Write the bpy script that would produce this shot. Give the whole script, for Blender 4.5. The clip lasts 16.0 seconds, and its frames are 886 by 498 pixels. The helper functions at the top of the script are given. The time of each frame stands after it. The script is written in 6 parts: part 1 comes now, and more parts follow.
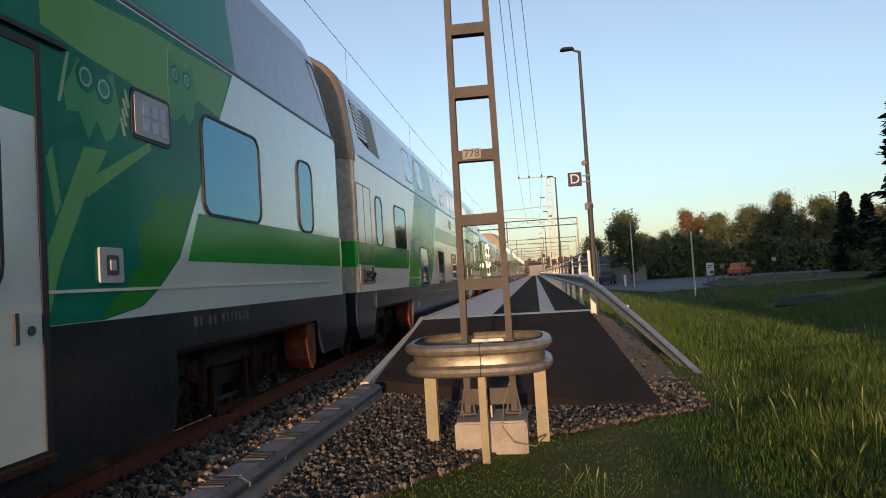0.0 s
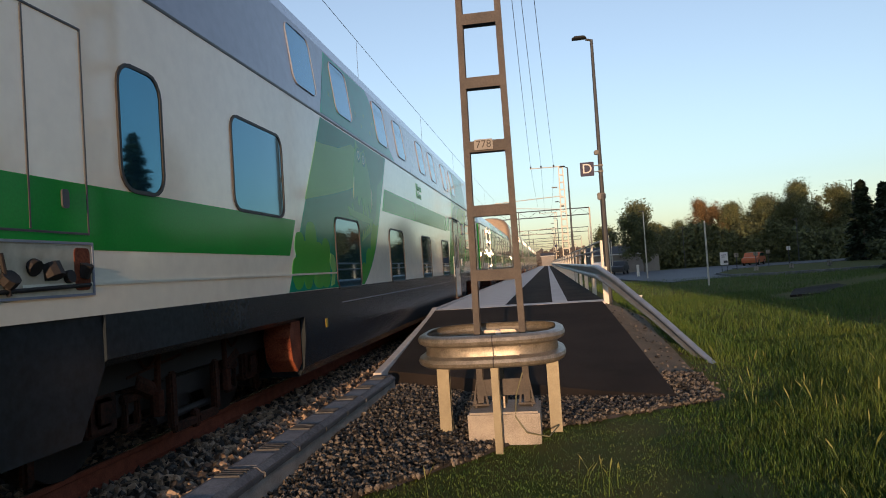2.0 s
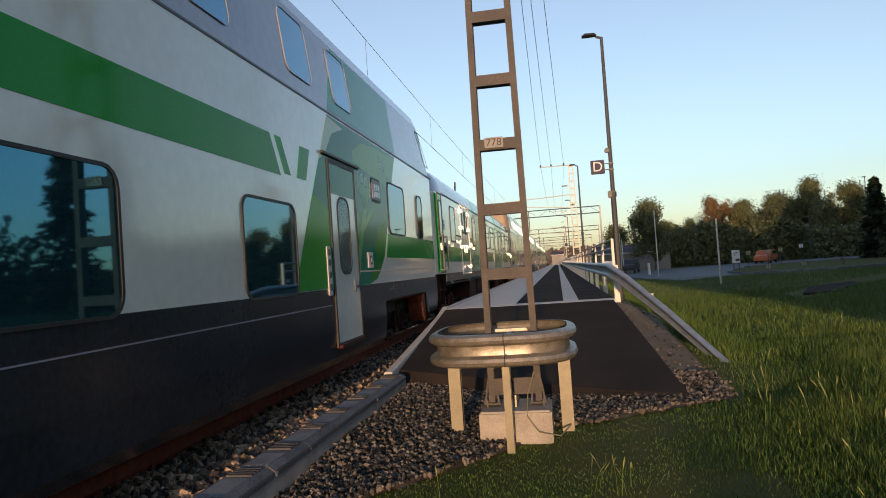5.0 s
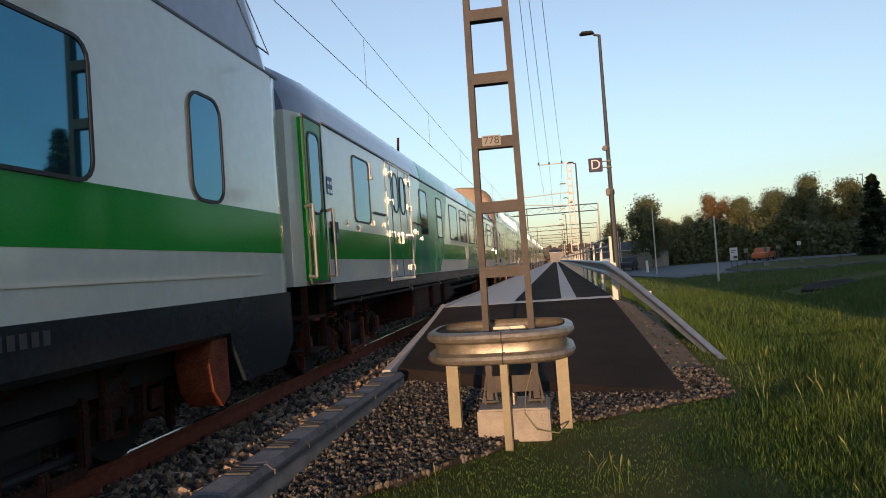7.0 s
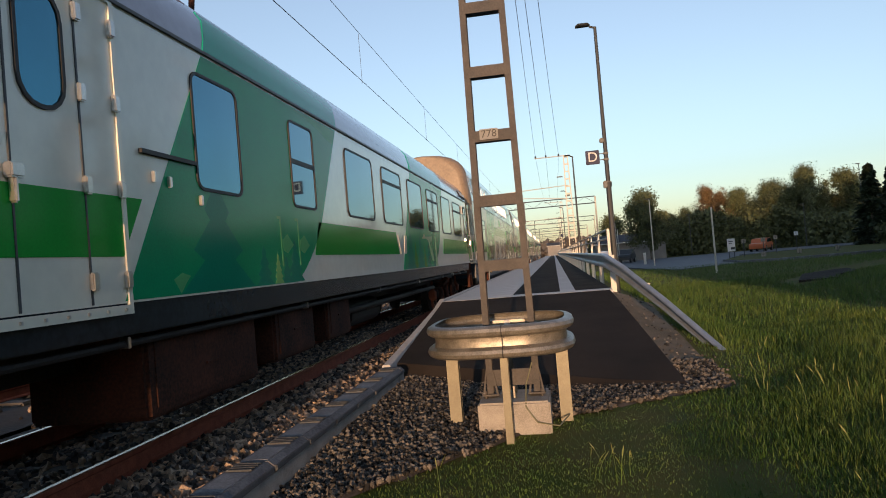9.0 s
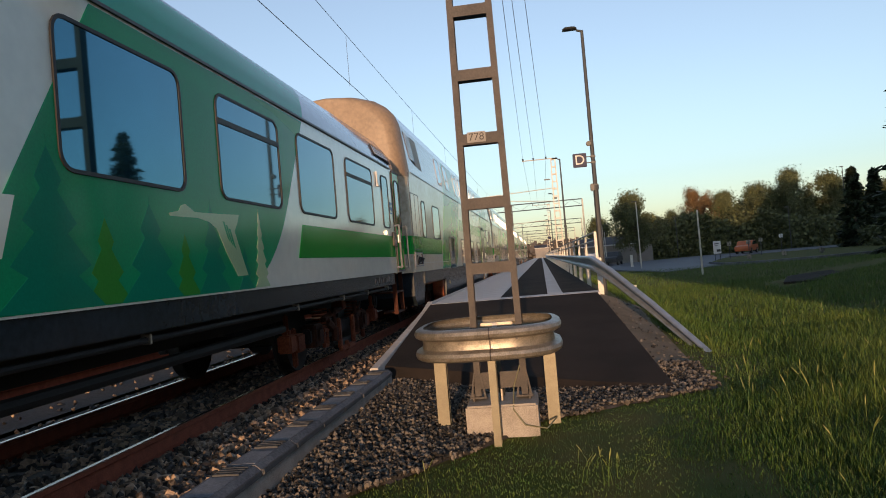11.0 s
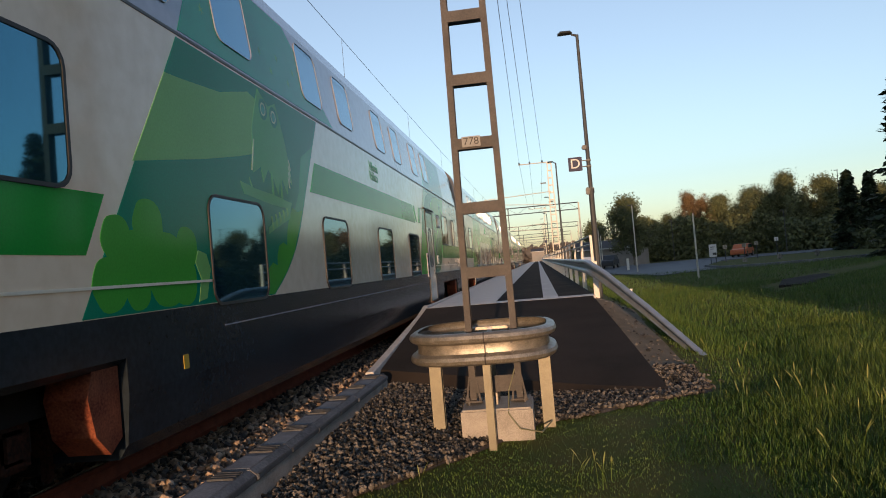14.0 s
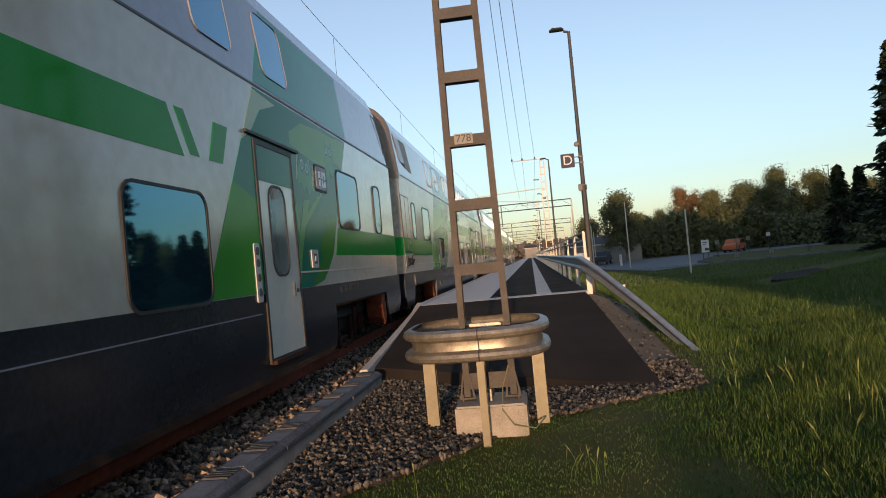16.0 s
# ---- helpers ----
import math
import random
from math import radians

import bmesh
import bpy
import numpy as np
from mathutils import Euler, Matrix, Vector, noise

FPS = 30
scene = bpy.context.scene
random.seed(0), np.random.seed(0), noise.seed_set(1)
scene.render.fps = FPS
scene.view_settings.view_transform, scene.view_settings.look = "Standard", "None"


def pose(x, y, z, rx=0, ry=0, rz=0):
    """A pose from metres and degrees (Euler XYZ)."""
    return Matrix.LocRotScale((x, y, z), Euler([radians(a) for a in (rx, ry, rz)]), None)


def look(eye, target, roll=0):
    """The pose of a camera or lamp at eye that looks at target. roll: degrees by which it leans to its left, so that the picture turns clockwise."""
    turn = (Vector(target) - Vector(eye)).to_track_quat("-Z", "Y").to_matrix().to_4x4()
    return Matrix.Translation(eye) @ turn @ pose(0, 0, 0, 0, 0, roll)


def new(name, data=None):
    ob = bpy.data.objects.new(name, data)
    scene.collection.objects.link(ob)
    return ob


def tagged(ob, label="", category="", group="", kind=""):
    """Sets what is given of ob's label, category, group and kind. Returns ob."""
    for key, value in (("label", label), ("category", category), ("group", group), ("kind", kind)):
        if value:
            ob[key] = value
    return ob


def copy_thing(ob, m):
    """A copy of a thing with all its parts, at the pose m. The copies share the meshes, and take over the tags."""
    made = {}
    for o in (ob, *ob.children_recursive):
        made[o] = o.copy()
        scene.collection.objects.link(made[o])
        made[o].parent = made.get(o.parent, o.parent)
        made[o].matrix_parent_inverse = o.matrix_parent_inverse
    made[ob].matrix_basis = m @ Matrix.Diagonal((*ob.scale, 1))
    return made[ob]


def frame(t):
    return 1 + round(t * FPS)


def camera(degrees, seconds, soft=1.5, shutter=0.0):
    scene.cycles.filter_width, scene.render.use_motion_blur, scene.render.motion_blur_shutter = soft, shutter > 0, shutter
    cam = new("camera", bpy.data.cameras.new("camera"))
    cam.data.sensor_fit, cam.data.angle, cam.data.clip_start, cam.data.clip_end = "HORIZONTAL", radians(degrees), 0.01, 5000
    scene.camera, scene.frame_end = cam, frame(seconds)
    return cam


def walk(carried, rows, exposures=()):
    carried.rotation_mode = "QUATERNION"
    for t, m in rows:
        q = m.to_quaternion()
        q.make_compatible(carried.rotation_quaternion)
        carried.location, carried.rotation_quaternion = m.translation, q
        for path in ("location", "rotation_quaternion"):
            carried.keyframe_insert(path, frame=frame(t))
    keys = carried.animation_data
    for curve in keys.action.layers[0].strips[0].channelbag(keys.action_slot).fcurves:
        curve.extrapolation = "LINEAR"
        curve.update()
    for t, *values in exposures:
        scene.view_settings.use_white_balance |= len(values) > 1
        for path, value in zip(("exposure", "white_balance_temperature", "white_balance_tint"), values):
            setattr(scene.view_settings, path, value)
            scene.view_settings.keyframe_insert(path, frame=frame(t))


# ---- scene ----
from math import sin, cos, pi

cam = camera(64.2, 16.0, 1.0)
PATH = [
    (0.0, look((-0.006, -0.023, 1.668), (-1.278, 9.887, 2.084), -3.47)),
    (0.5, look((-0.011, -0.012, 1.675), (-1.360, 9.889, 2.058), -3.59)),
    (1.0, look((-0.010, -0.015, 1.676), (-1.402, 9.881, 2.036), -3.48)),
    (1.5, look((-0.012, -0.015, 1.674), (-1.446, 9.877, 1.976), -3.60)),
    (2.0, look((-0.008, -0.018, 1.671), (-1.456, 9.872, 1.967), -3.71)),
    (2.5, look((-0.005, -0.018, 1.677), (-1.449, 9.873, 1.964), -3.84)),
    (3.0, look((0.002, -0.016, 1.671), (-1.451, 9.873, 1.990), -3.80)),
    (3.5, look((0.000, -0.000, 1.670), (-1.476, 9.885, 1.998), -3.82)),
    (4.0, look((-0.012, -0.000, 1.669), (-1.587, 9.870, 1.978), -3.98)),
    (6.5, look((-0.018, 0.005, 1.666), (-1.610, 9.873, 1.949), -3.93)),
    (7.0, look((-0.011, -0.011, 1.669), (-1.578, 9.862, 1.931), -4.02)),
    (7.5, look((-0.018, -0.006, 1.667), (-1.566, 9.871, 1.890), -4.00)),
    (8.0, look((-0.018, 0.000, 1.665), (-1.566, 9.878, 1.870), -4.32)),
    (8.5, look((-0.022, -0.004, 1.668), (-1.584, 9.871, 1.860), -4.54)),
    (9.0, look((-0.023, 0.004, 1.665), (-1.563, 9.883, 1.850), -4.75)),
    (11.5, look((-0.020, -0.002, 1.673), (-1.353, 9.906, 1.902), -4.75)),
    (12.0, look((-0.008, -0.013, 1.677), (-1.315, 9.897, 1.961), -4.77)),
    (12.5, look((-0.005, -0.011, 1.673), (-1.292, 9.901, 1.976), -4.92)),
    (13.0, look((0.001, -0.013, 1.673), (-1.301, 9.897, 1.986), -4.98)),
    (13.5, look((-0.003, -0.016, 1.674), (-1.317, 9.893, 1.961), -4.81)),
    (14.0, look((-0.003, -0.011, 1.673), (-1.318, 9.899, 1.925), -4.89)),
    (14.5, look((-0.005, -0.008, 1.671), (-1.294, 9.906, 1.873), -5.05)),
    (15.0, look((-0.004, -0.013, 1.674), (-1.280, 9.904, 1.847), -5.32)),
    (15.5, look((-0.001, -0.018, 1.672), (-1.264, 9.900, 1.828), -5.60)),
    (16.0, look((0.000, -0.021, 1.673), (-1.225, 9.901, 1.877), -5.28)),
]
walk(cam, PATH, [(0.0, 0.88, 6780, 13), (16.0, 0.88, 6780, 13)])

# ---- light ----
SUN_EL, SUN_AZ = 4.4, 178.9      # degrees; azimuth from +y towards +x, low behind the camera
sky = bpy.data.worlds.new("evening_sky")
scene.world = sky
sky.use_nodes = True
nt = sky.node_tree
bg = nt.nodes["Background"]
tex = nt.nodes.new("ShaderNodeTexSky")
tex.sky_type, tex.sun_disc = "NISHITA", False
tex.sun_elevation, tex.sun_rotation = radians(SUN_EL), radians(SUN_AZ)
tex.air_density, tex.dust_density, tex.ozone_density = 1.0, 0.6, 2.95
soft = nt.nodes.new("ShaderNodeHueSaturation")
soft.inputs["Saturation"].default_value = 0.71
nt.links.new(tex.outputs[0], soft.inputs["Color"])
nt.links.new(soft.outputs[0], bg.inputs[0])
bg.inputs[1].default_value = 0.202
sun_data = bpy.data.lights.new("sun", "SUN")
sun_data.energy, sun_data.angle, sun_data.color = 2.7, radians(0.6), (1.0, 0.62, 0.35)
sun = new("sun", sun_data)
d = Vector((sin(radians(SUN_AZ)) * cos(radians(SUN_EL)), cos(radians(SUN_AZ)) * cos(radians(SUN_EL)), sin(radians(SUN_EL))))
sun.matrix_world = look(d * 100, (0, 0, 0))

# ---- levels and lines of the place (metres) ----
RAIL, PLAT = 0.35, 0.83
TRACK_X = -4.35
PITCH, REAR = 26.4, 10.08


# ---- materials ----
def mat(name, color, rough=0.6, metal=0.0, var=0.15, scale=4.0, fine=60.0, bump=0.0, coat=0.0, second=None, spec=0.5, ior=1.5):
    m = bpy.data.materials.new(name)
    m.use_nodes = True
    n, l = m.node_tree.nodes, m.node_tree.links
    b = n["Principled BSDF"]
    b.inputs["Roughness"].default_value = rough
    b.inputs["Metallic"].default_value = metal
    b.inputs["Coat Weight"].default_value = coat
    b.inputs["Coat Roughness"].default_value = 0.06
    b.inputs["IOR"].default_value = ior
    b.inputs["Specular IOR Level"].default_value = spec
    tc = n.new("ShaderNodeTexCoord")
    big, small = n.new("ShaderNodeTexNoise"), n.new("ShaderNodeTexNoise")
    big.inputs["Scale"].default_value, small.inputs["Scale"].default_value = scale, fine
    big.inputs["Detail"].default_value, small.inputs["Detail"].default_value = 5, 3
    for x in (big, small):
        l.new(tc.outputs["Object"], x.inputs["Vector"])
    mixn = n.new("ShaderNodeMath")
    mixn.operation = "MULTIPLY_ADD"
    mixn.inputs[1].default_value = 0.5
    half = n.new("ShaderNodeMath")
    half.operation, half.inputs[1].default_value = "MULTIPLY", 0.5
    l.new(small.outputs["Fac"], half.inputs[0])
    l.new(big.outputs["Fac"], mixn.inputs[0])
    l.new(half.outputs[0], mixn.inputs[2])
    ramp = n.new("ShaderNodeValToRGB")
    c2 = second or tuple(c * (1 + var) for c in color)
    c1 = color if second else tuple(c * (1 - var) for c in color)
    ramp.color_ramp.elements[0].position, ramp.color_ramp.elements[1].position = 0.36, 0.64
    ramp.color_ramp.elements[0].color, ramp.color_ramp.elements[1].color = (*c1, 1), (*c2, 1)
    l.new(mixn.outputs[0], ramp.inputs["Fac"])
    l.new(ramp.outputs["Color"], b.inputs["Base Color"])
    if bump:
        bn = n.new("ShaderNodeBump")
        bn.inputs["Strength"].default_value, bn.inputs["Distance"].default_value = bump, 0.01
        l.new(mixn.outputs[0], bn.inputs["Height"])
        l.new(bn.outputs["Normal"], b.inputs["Normal"])
    return m


def island(m, low, high, start=0.0):
    """Varies a material from piece to piece of a joined mesh."""
    n, l = m.node_tree.nodes, m.node_tree.links
    geo, ramp, mul = n.new("ShaderNodeNewGeometry"), n.new("ShaderNodeValToRGB"), n.new("ShaderNodeMixRGB")
    ramp.color_ramp.elements[0].position = start
    ramp.color_ramp.elements[0].color, ramp.color_ramp.elements[1].color = (*low, 1), (*high, 1)
    l.new(geo.outputs["Random Per Island"], ramp.inputs["Fac"])
    mul.blend_type, mul.inputs["Fac"].default_value = "MULTIPLY", 1.0
    b = n["Principled BSDF"]
    src = b.inputs["Base Color"].links[0].from_socket
    l.new(src, mul.inputs["Color1"])
    l.new(ramp.outputs["Color"], mul.inputs["Color2"])
    l.new(mul.outputs["Color"], b.inputs["Base Color"])
    return m


COACH_WHITE = mat("coach_white", (0.88, 0.85, 0.72), 0.12, spec=0.5, coat=0.4, var=0.05, scale=0.9, fine=9)
COACH_GREY = mat("coach_grey", (0.26, 0.29, 0.37), 0.13, spec=0.5, coat=0.3, var=0.08, scale=0.8, fine=8)
COACH_DARK = mat("coach_dark", (0.020, 0.029, 0.038), 0.25, spec=0.25, coat=0.0, var=0.3, scale=1.5, fine=20)
STRIPE = mat("stripe_green", (0.006, 0.34, 0.045), 0.12, spec=0.12, var=0.08, scale=1.0)
ART_DARK = mat("art_dark_green", (0.002, 0.25, 0.145), 0.12, spec=0.09, var=0.1, scale=0.8)
ART_MID = mat("art_mid_green", (0.003, 0.34, 0.14), 0.12, spec=0.14, var=0.1, scale=0.8)
ART_TEAL = mat("art_teal_green", (0.004, 0.33, 0.21), 0.12, spec=0.16, var=0.12, scale=0.7)
ART_SOFT = mat("art_soft_green", (0.11, 0.44, 0.17), 0.12, spec=0.08, var=0.08, scale=0.8)
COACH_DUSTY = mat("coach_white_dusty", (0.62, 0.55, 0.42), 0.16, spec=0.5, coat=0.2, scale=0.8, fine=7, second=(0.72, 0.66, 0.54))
ART_LEAF = mat("art_leaf_green", (0.065, 0.39, 0.055), 0.12, spec=0.08, var=0.08, scale=0.8)
ART_LEAF2 = mat("art_deep_leaf_green", (0.04, 0.29, 0.045), 0.12, spec=0.08, var=0.08, scale=0.8)
ART_LIGHT = mat("art_light_green", (0.20, 0.51, 0.16), 0.12, spec=0.08, var=0.08, scale=0.8)
ART_PALE = mat("art_pale_green", (0.40, 0.58, 0.33), 0.12, spec=0.25, var=0.08, scale=0.8)
CORNER = mat("beige_corner_paint", (0.40, 0.31, 0.20), 0.3, coat=0.2, scale=1.6, fine=10, second=(0.66, 0.58, 0.45))
END_GREY = mat("coach_end_brown_grey", (0.27, 0.20, 0.135), 0.5, var=0.2, scale=1.2, fine=14)
GLASS = mat("tinted_coated_glass", (0.045, 0.18, 0.255), 0.03, 0.85, var=0.08, scale=1.5, ior=1.6, spec=0.5)
GLASS_UPPER = mat("turquoise_coated_glass", (0.08, 0.27, 0.39), 0.04, 0.75, var=0.06, scale=1.5, ior=1.9)
RUBBER = mat("black_rubber", (0.012, 0.012, 0.013), 0.55, var=0.2)
LINE = mat("panel_line", (0.05, 0.055, 0.06), 0.5)
CHROME = mat("bright_steel", (0.6, 0.58, 0.55), 0.28, 0.9, var=0.1, scale=6)
BOGIE = mat("bogie_rust_brown", (0.018, 0.011, 0.009), 0.9, var=0.4, scale=2.2, fine=40, bump=0.4, spec=0.2, second=(0.085, 0.030, 0.018))
RUST = mat("rusty_bracket", (0.10, 0.024, 0.014), 0.9, scale=5, fine=60, bump=0.4, spec=0.2, second=(0.28, 0.085, 0.042))
UNDER = mat("underframe_black", (0.014, 0.012, 0.012), 0.75, var=0.4, scale=4)
GALV = mat("galvanised_steel", (0.235, 0.22, 0.19), 0.42, 0.55, var=0.42, scale=9, fine=90, bump=0.1)
MAST_STEEL = mat("mast_weathered_steel", (0.036, 0.034, 0.035), 0.65, 0.1, scale=5, fine=70, bump=0.2, second=(0.076, 0.068, 0.064))
CONCRETE = mat("concrete", (0.20, 0.185, 0.165), 0.88, scale=4, fine=120, bump=0.25, second=(0.40, 0.375, 0.34))
LID = mat("trough_lid_concrete", (0.075, 0.080, 0.090), 0.9, scale=2.2, fine=40, bump=0.3, spec=0.2, second=(0.18, 0.187, 0.20))
LID_PALE = mat("worn_pale_lid_concrete", (0.15, 0.157, 0.172), 0.9, scale=5, fine=60, bump=0.2, spec=0.2, second=(0.27, 0.278, 0.295))
LID_EDGE = mat("dark_lid_edge", (0.06, 0.063, 0.068), 0.85, scale=4, fine=60, bump=0.3, second=(0.10, 0.105, 0.11))
KERB = mat("kerb_stone", (0.36, 0.35, 0.34), 0.85, scale=7, fine=140, bump=0.2, second=(0.50, 0.49, 0.47))
# the brown second tone puts some warm sunlight into the black asphalt
ASPHALT = mat("fresh_asphalt", (0.013, 0.0115, 0.010), 0.95, spec=0.12, scale=1.0, fine=220, bump=0.5, second=(0.040, 0.032, 0.027))
SLAB = mat("platform_slab", (0.50, 0.50, 0.50), 0.8, var=0.12, scale=2, fine=130, bump=0.2)
RAILSTEEL = mat("rusty_rail", (0.17, 0.042, 0.024), 0.8, scale=9, fine=90, bump=0.3, spec=0.25, second=(0.30, 0.085, 0.045))
RAILTOP = mat("polished_rail_head", (0.45, 0.38, 0.33), 0.25, 0.9, var=0.1, scale=8)
# tone differs per stone; the warm bright end imitates chips caught by sun
STONE = island(mat("ballast_stone", (0.11, 0.10, 0.095), 0.6, scale=25, fine=160, bump=0.4, second=(0.25, 0.22, 0.19)), (0.12, 0.115, 0.11), (2.3, 1.85, 1.4), 0.3)
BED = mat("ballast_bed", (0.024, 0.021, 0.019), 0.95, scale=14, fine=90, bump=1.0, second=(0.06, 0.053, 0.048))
SOIL = mat("grassy_soil", (0.042, 0.070, 0.010), 0.95, scale=1.6, fine=120, bump=1.0, spec=0.15, second=(0.100, 0.080, 0.026))
DIRT = mat("sandy_dirt", (0.070, 0.056, 0.034), 0.95, scale=2.5, fine=110, bump=0.6, second=(0.15, 0.115, 0.078))
BLADE = island(mat("grass_blade", (0.036, 0.100, 0.014), 0.65, scale=0.5, fine=4, second=(0.082, 0.128, 0.024)), (0.5, 0.55, 0.5), (1.35, 1.25, 0.8))
SEED = island(mat("grass_seed_head", (0.15, 0.18, 0.06), 0.7, var=0.2, scale=3), (0.7, 0.7, 0.7), (1.3, 1.2, 1.0))
POLE = mat("dark_lamp_post", (0.05, 0.055, 0.06), 0.5, 0.3, var=0.2, scale=3)
YELLOWPOLE = mat("pale_galvanised_mast", (0.50, 0.47, 0.40), 0.6, 0.1, var=0.15, scale=3)
WIRE = mat("wire", (0.035, 0.035, 0.04), 0.6)
SIGN = mat("sign_purple_grey", (0.055, 0.058, 0.095), 0.7, spec=0.2, var=0.1)
PLATE = mat("grey_white_plate", (0.26, 0.26, 0.255), 0.7, spec=0.2, var=0.1, scale=20)
SIGN_WHITE = mat("sign_white", (0.55, 0.55, 0.55), 0.6, var=0.05)
TEXT_DARK = mat("sign_text_dark", (0.03, 0.03, 0.03), 0.6)
BLUE = mat("sign_blue", (0.03, 0.08, 0.22), 0.5)
BARK = mat("bark", (0.09, 0.07, 0.05), 0.9, scale=6, fine=50, bump=0.6, second=(0.2, 0.17, 0.14))
LEAF = island(mat("broad_leaves", (0.080, 0.096, 0.046), 0.7, var=0.25, scale=0.6, fine=4), (0.65, 0.7, 0.65), (1.3, 1.2, 0.85))
# leaf colour with the red of the low sun mixed in
LEAF_SUN_TINT = island(mat("sun_tinted_leaves", (0.135, 0.088, 0.045), 0.7, var=0.25, scale=0.6, fine=4), (0.6, 0.65, 0.6), (1.3, 1.2, 0.9))
NEEDLE = island(mat("spruce_needles", (0.014, 0.030, 0.012), 0.75, var=0.25, scale=0.8, fine=5), (0.6, 0.6, 0.6), (1.3, 1.2, 1.0))
ROAD = mat("worn_asphalt", (0.075, 0.08, 0.09), 0.75, scale=0.4, fine=60, second=(0.11, 0.115, 0.125))
GUARD = mat("guard_rail_steel", (0.27, 0.31, 0.35), 0.4, 0.5, var=0.2, scale=5, fine=80)
# pinkish-brown horizon haze is mixed into this leaf colour
FAR = mat("far_wood_haze_tint", (0.10, 0.088, 0.082), 0.9, var=0.2, scale=0.1, fine=1)
WALL = mat("pale_render_wall", (0.24, 0.225, 0.21), 0.85, var=0.1, scale=1.0)
ROOFING = mat("dark_roof", (0.05, 0.045, 0.045), 0.8, var=0.2)
# the orange-red holds the glow of low sun on the car
CARPAINT = mat("car_paint_with_sun_glow", (0.45, 0.12, 0.04), 0.35, coat=0.22, var=0.05)
CARWHITE = mat("white_car_paint", (0.6, 0.6, 0.6), 0.35, coat=0.22, var=0.05)


# ---- builders ----
def part(name, bm, material, parent=None, label="", smooth=False):
    me = bpy.data.meshes.new(name)
    if smooth:
        for f in bm.faces:
            f.smooth = True
        for e in bm.edges:
            if len(e.link_faces) == 2 and e.calc_face_angle(0) > 0.55:
                e.smooth = False
    bm.to_mesh(me)
    bm.free()
    me.materials.append(material)
    ob = new(name, me)
    if parent:
        ob.parent = parent
    if label:
        ob["label"] = label
    return ob


def parts(name, bm, material, parent, label=""):
    """Each loose piece of bm as a part of its own."""
    bm.faces.index_update()
    todo = set(bm.faces)
    while todo:
        seen, stack = set(), [min(todo, key=lambda f: f.index)]
        while stack:
            f = stack.pop()
            if f in seen:
                continue
            seen.add(f)
            stack += [g for e in f.edges for g in e.link_faces if g not in seen]
        todo -= seen
        out, idx = bmesh.new(), {}
        for f in seen:
            for v in f.verts:
                if v not in idx:
                    idx[v] = out.verts.new(v.co)
        for f in seen:
            out.faces.new([idx[v] for v in f.verts]).smooth = f.smooth
        part(name, out, material, parent, label)
    bm.free()


def thing(name, label, category, group="", kind="", at=None):
    ob = new(name)
    ob.empty_display_size = 0.2
    if at is not None:
        ob.matrix_world = at
    return tagged(ob, label, category, group, kind)


def box(bm, x0, x1, y0, y1, z0, z1, bevel=0.0, m=None):
    r = bmesh.ops.create_cube(bm, size=1)
    vs = r["verts"]
    for v in vs:
        v.co = Vector(((x0 + x1) / 2 + v.co.x * (x1 - x0), (y0 + y1) / 2 + v.co.y * (y1 - y0), (z0 + z1) / 2 + v.co.z * (z1 - z0)))
    if bevel:
        es = list({e for v in vs for e in v.link_edges})
        vs = list({v for f in bmesh.ops.bevel(bm, geom=es, offset=bevel, segments=2, affect="EDGES")["faces"] for v in f.verts} | {v for v in vs if v.is_valid})
    if m is not None:
        for v in vs:
            v.co = m @ v.co
    return vs


def boxes(*specs, bevel=0.0):
    bm = bmesh.new()
    for s in specs:
        box(bm, *s, bevel=bevel)
    return bm


def tube(bm, a, b, r0, r1=None, seg=8, caps=True):
    a, b = Vector(a), Vector(b)
    q = (b - a).to_track_quat("Z", "Y").to_matrix()
    r1 = r0 if r1 is None else r1
    lo = [bm.verts.new(a + q @ Vector((r0 * cos(2 * pi * i / seg), r0 * sin(2 * pi * i / seg), 0))) for i in range(seg)]
    hi = [bm.verts.new(b + q @ Vector((r1 * cos(2 * pi * i / seg), r1 * sin(2 * pi * i / seg), 0))) for i in range(seg)]
    for i in range(seg):
        bm.faces.new((lo[i], lo[(i + 1) % seg], hi[(i + 1) % seg], hi[i]))
    if caps:
        bm.faces.new(lo[::-1])
        bm.faces.new(hi)


def tubes(*specs, seg=8):
    bm = bmesh.new()
    for s in specs:
        tube(bm, *s, seg=seg)
    return bm


def loft(bm, rings, close=True, caps=True):
    rows = [[bm.verts.new(p) for p in ring] for ring in rings]
    n = len(rows[0])
    for a, b in zip(rows, rows[1:]):
        for i in range(n if close else n - 1):
            bm.faces.new((a[i], a[(i + 1) % n], b[(i + 1) % n], b[i]))
    if caps:
        bm.faces.new(rows[0][::-1])
        bm.faces.new(rows[-1])
    bmesh.ops.recalc_face_normals(bm, faces=bm.faces[:])


def rrect(u0, z0, u1, z1, r=0.1, seg=4):
    pts = []
    for cx, cz, a in ((u1 - r, z1 - r, 0), (u0 + r, z1 - r, 90), (u0 + r, z0 + r, 180), (u1 - r, z0 + r, 270)):
        for i in range(seg + 1):
            t = radians(a + 90 * i / seg)
            pts.append((cx + r * cos(t), cz + r * sin(t)))
    return pts


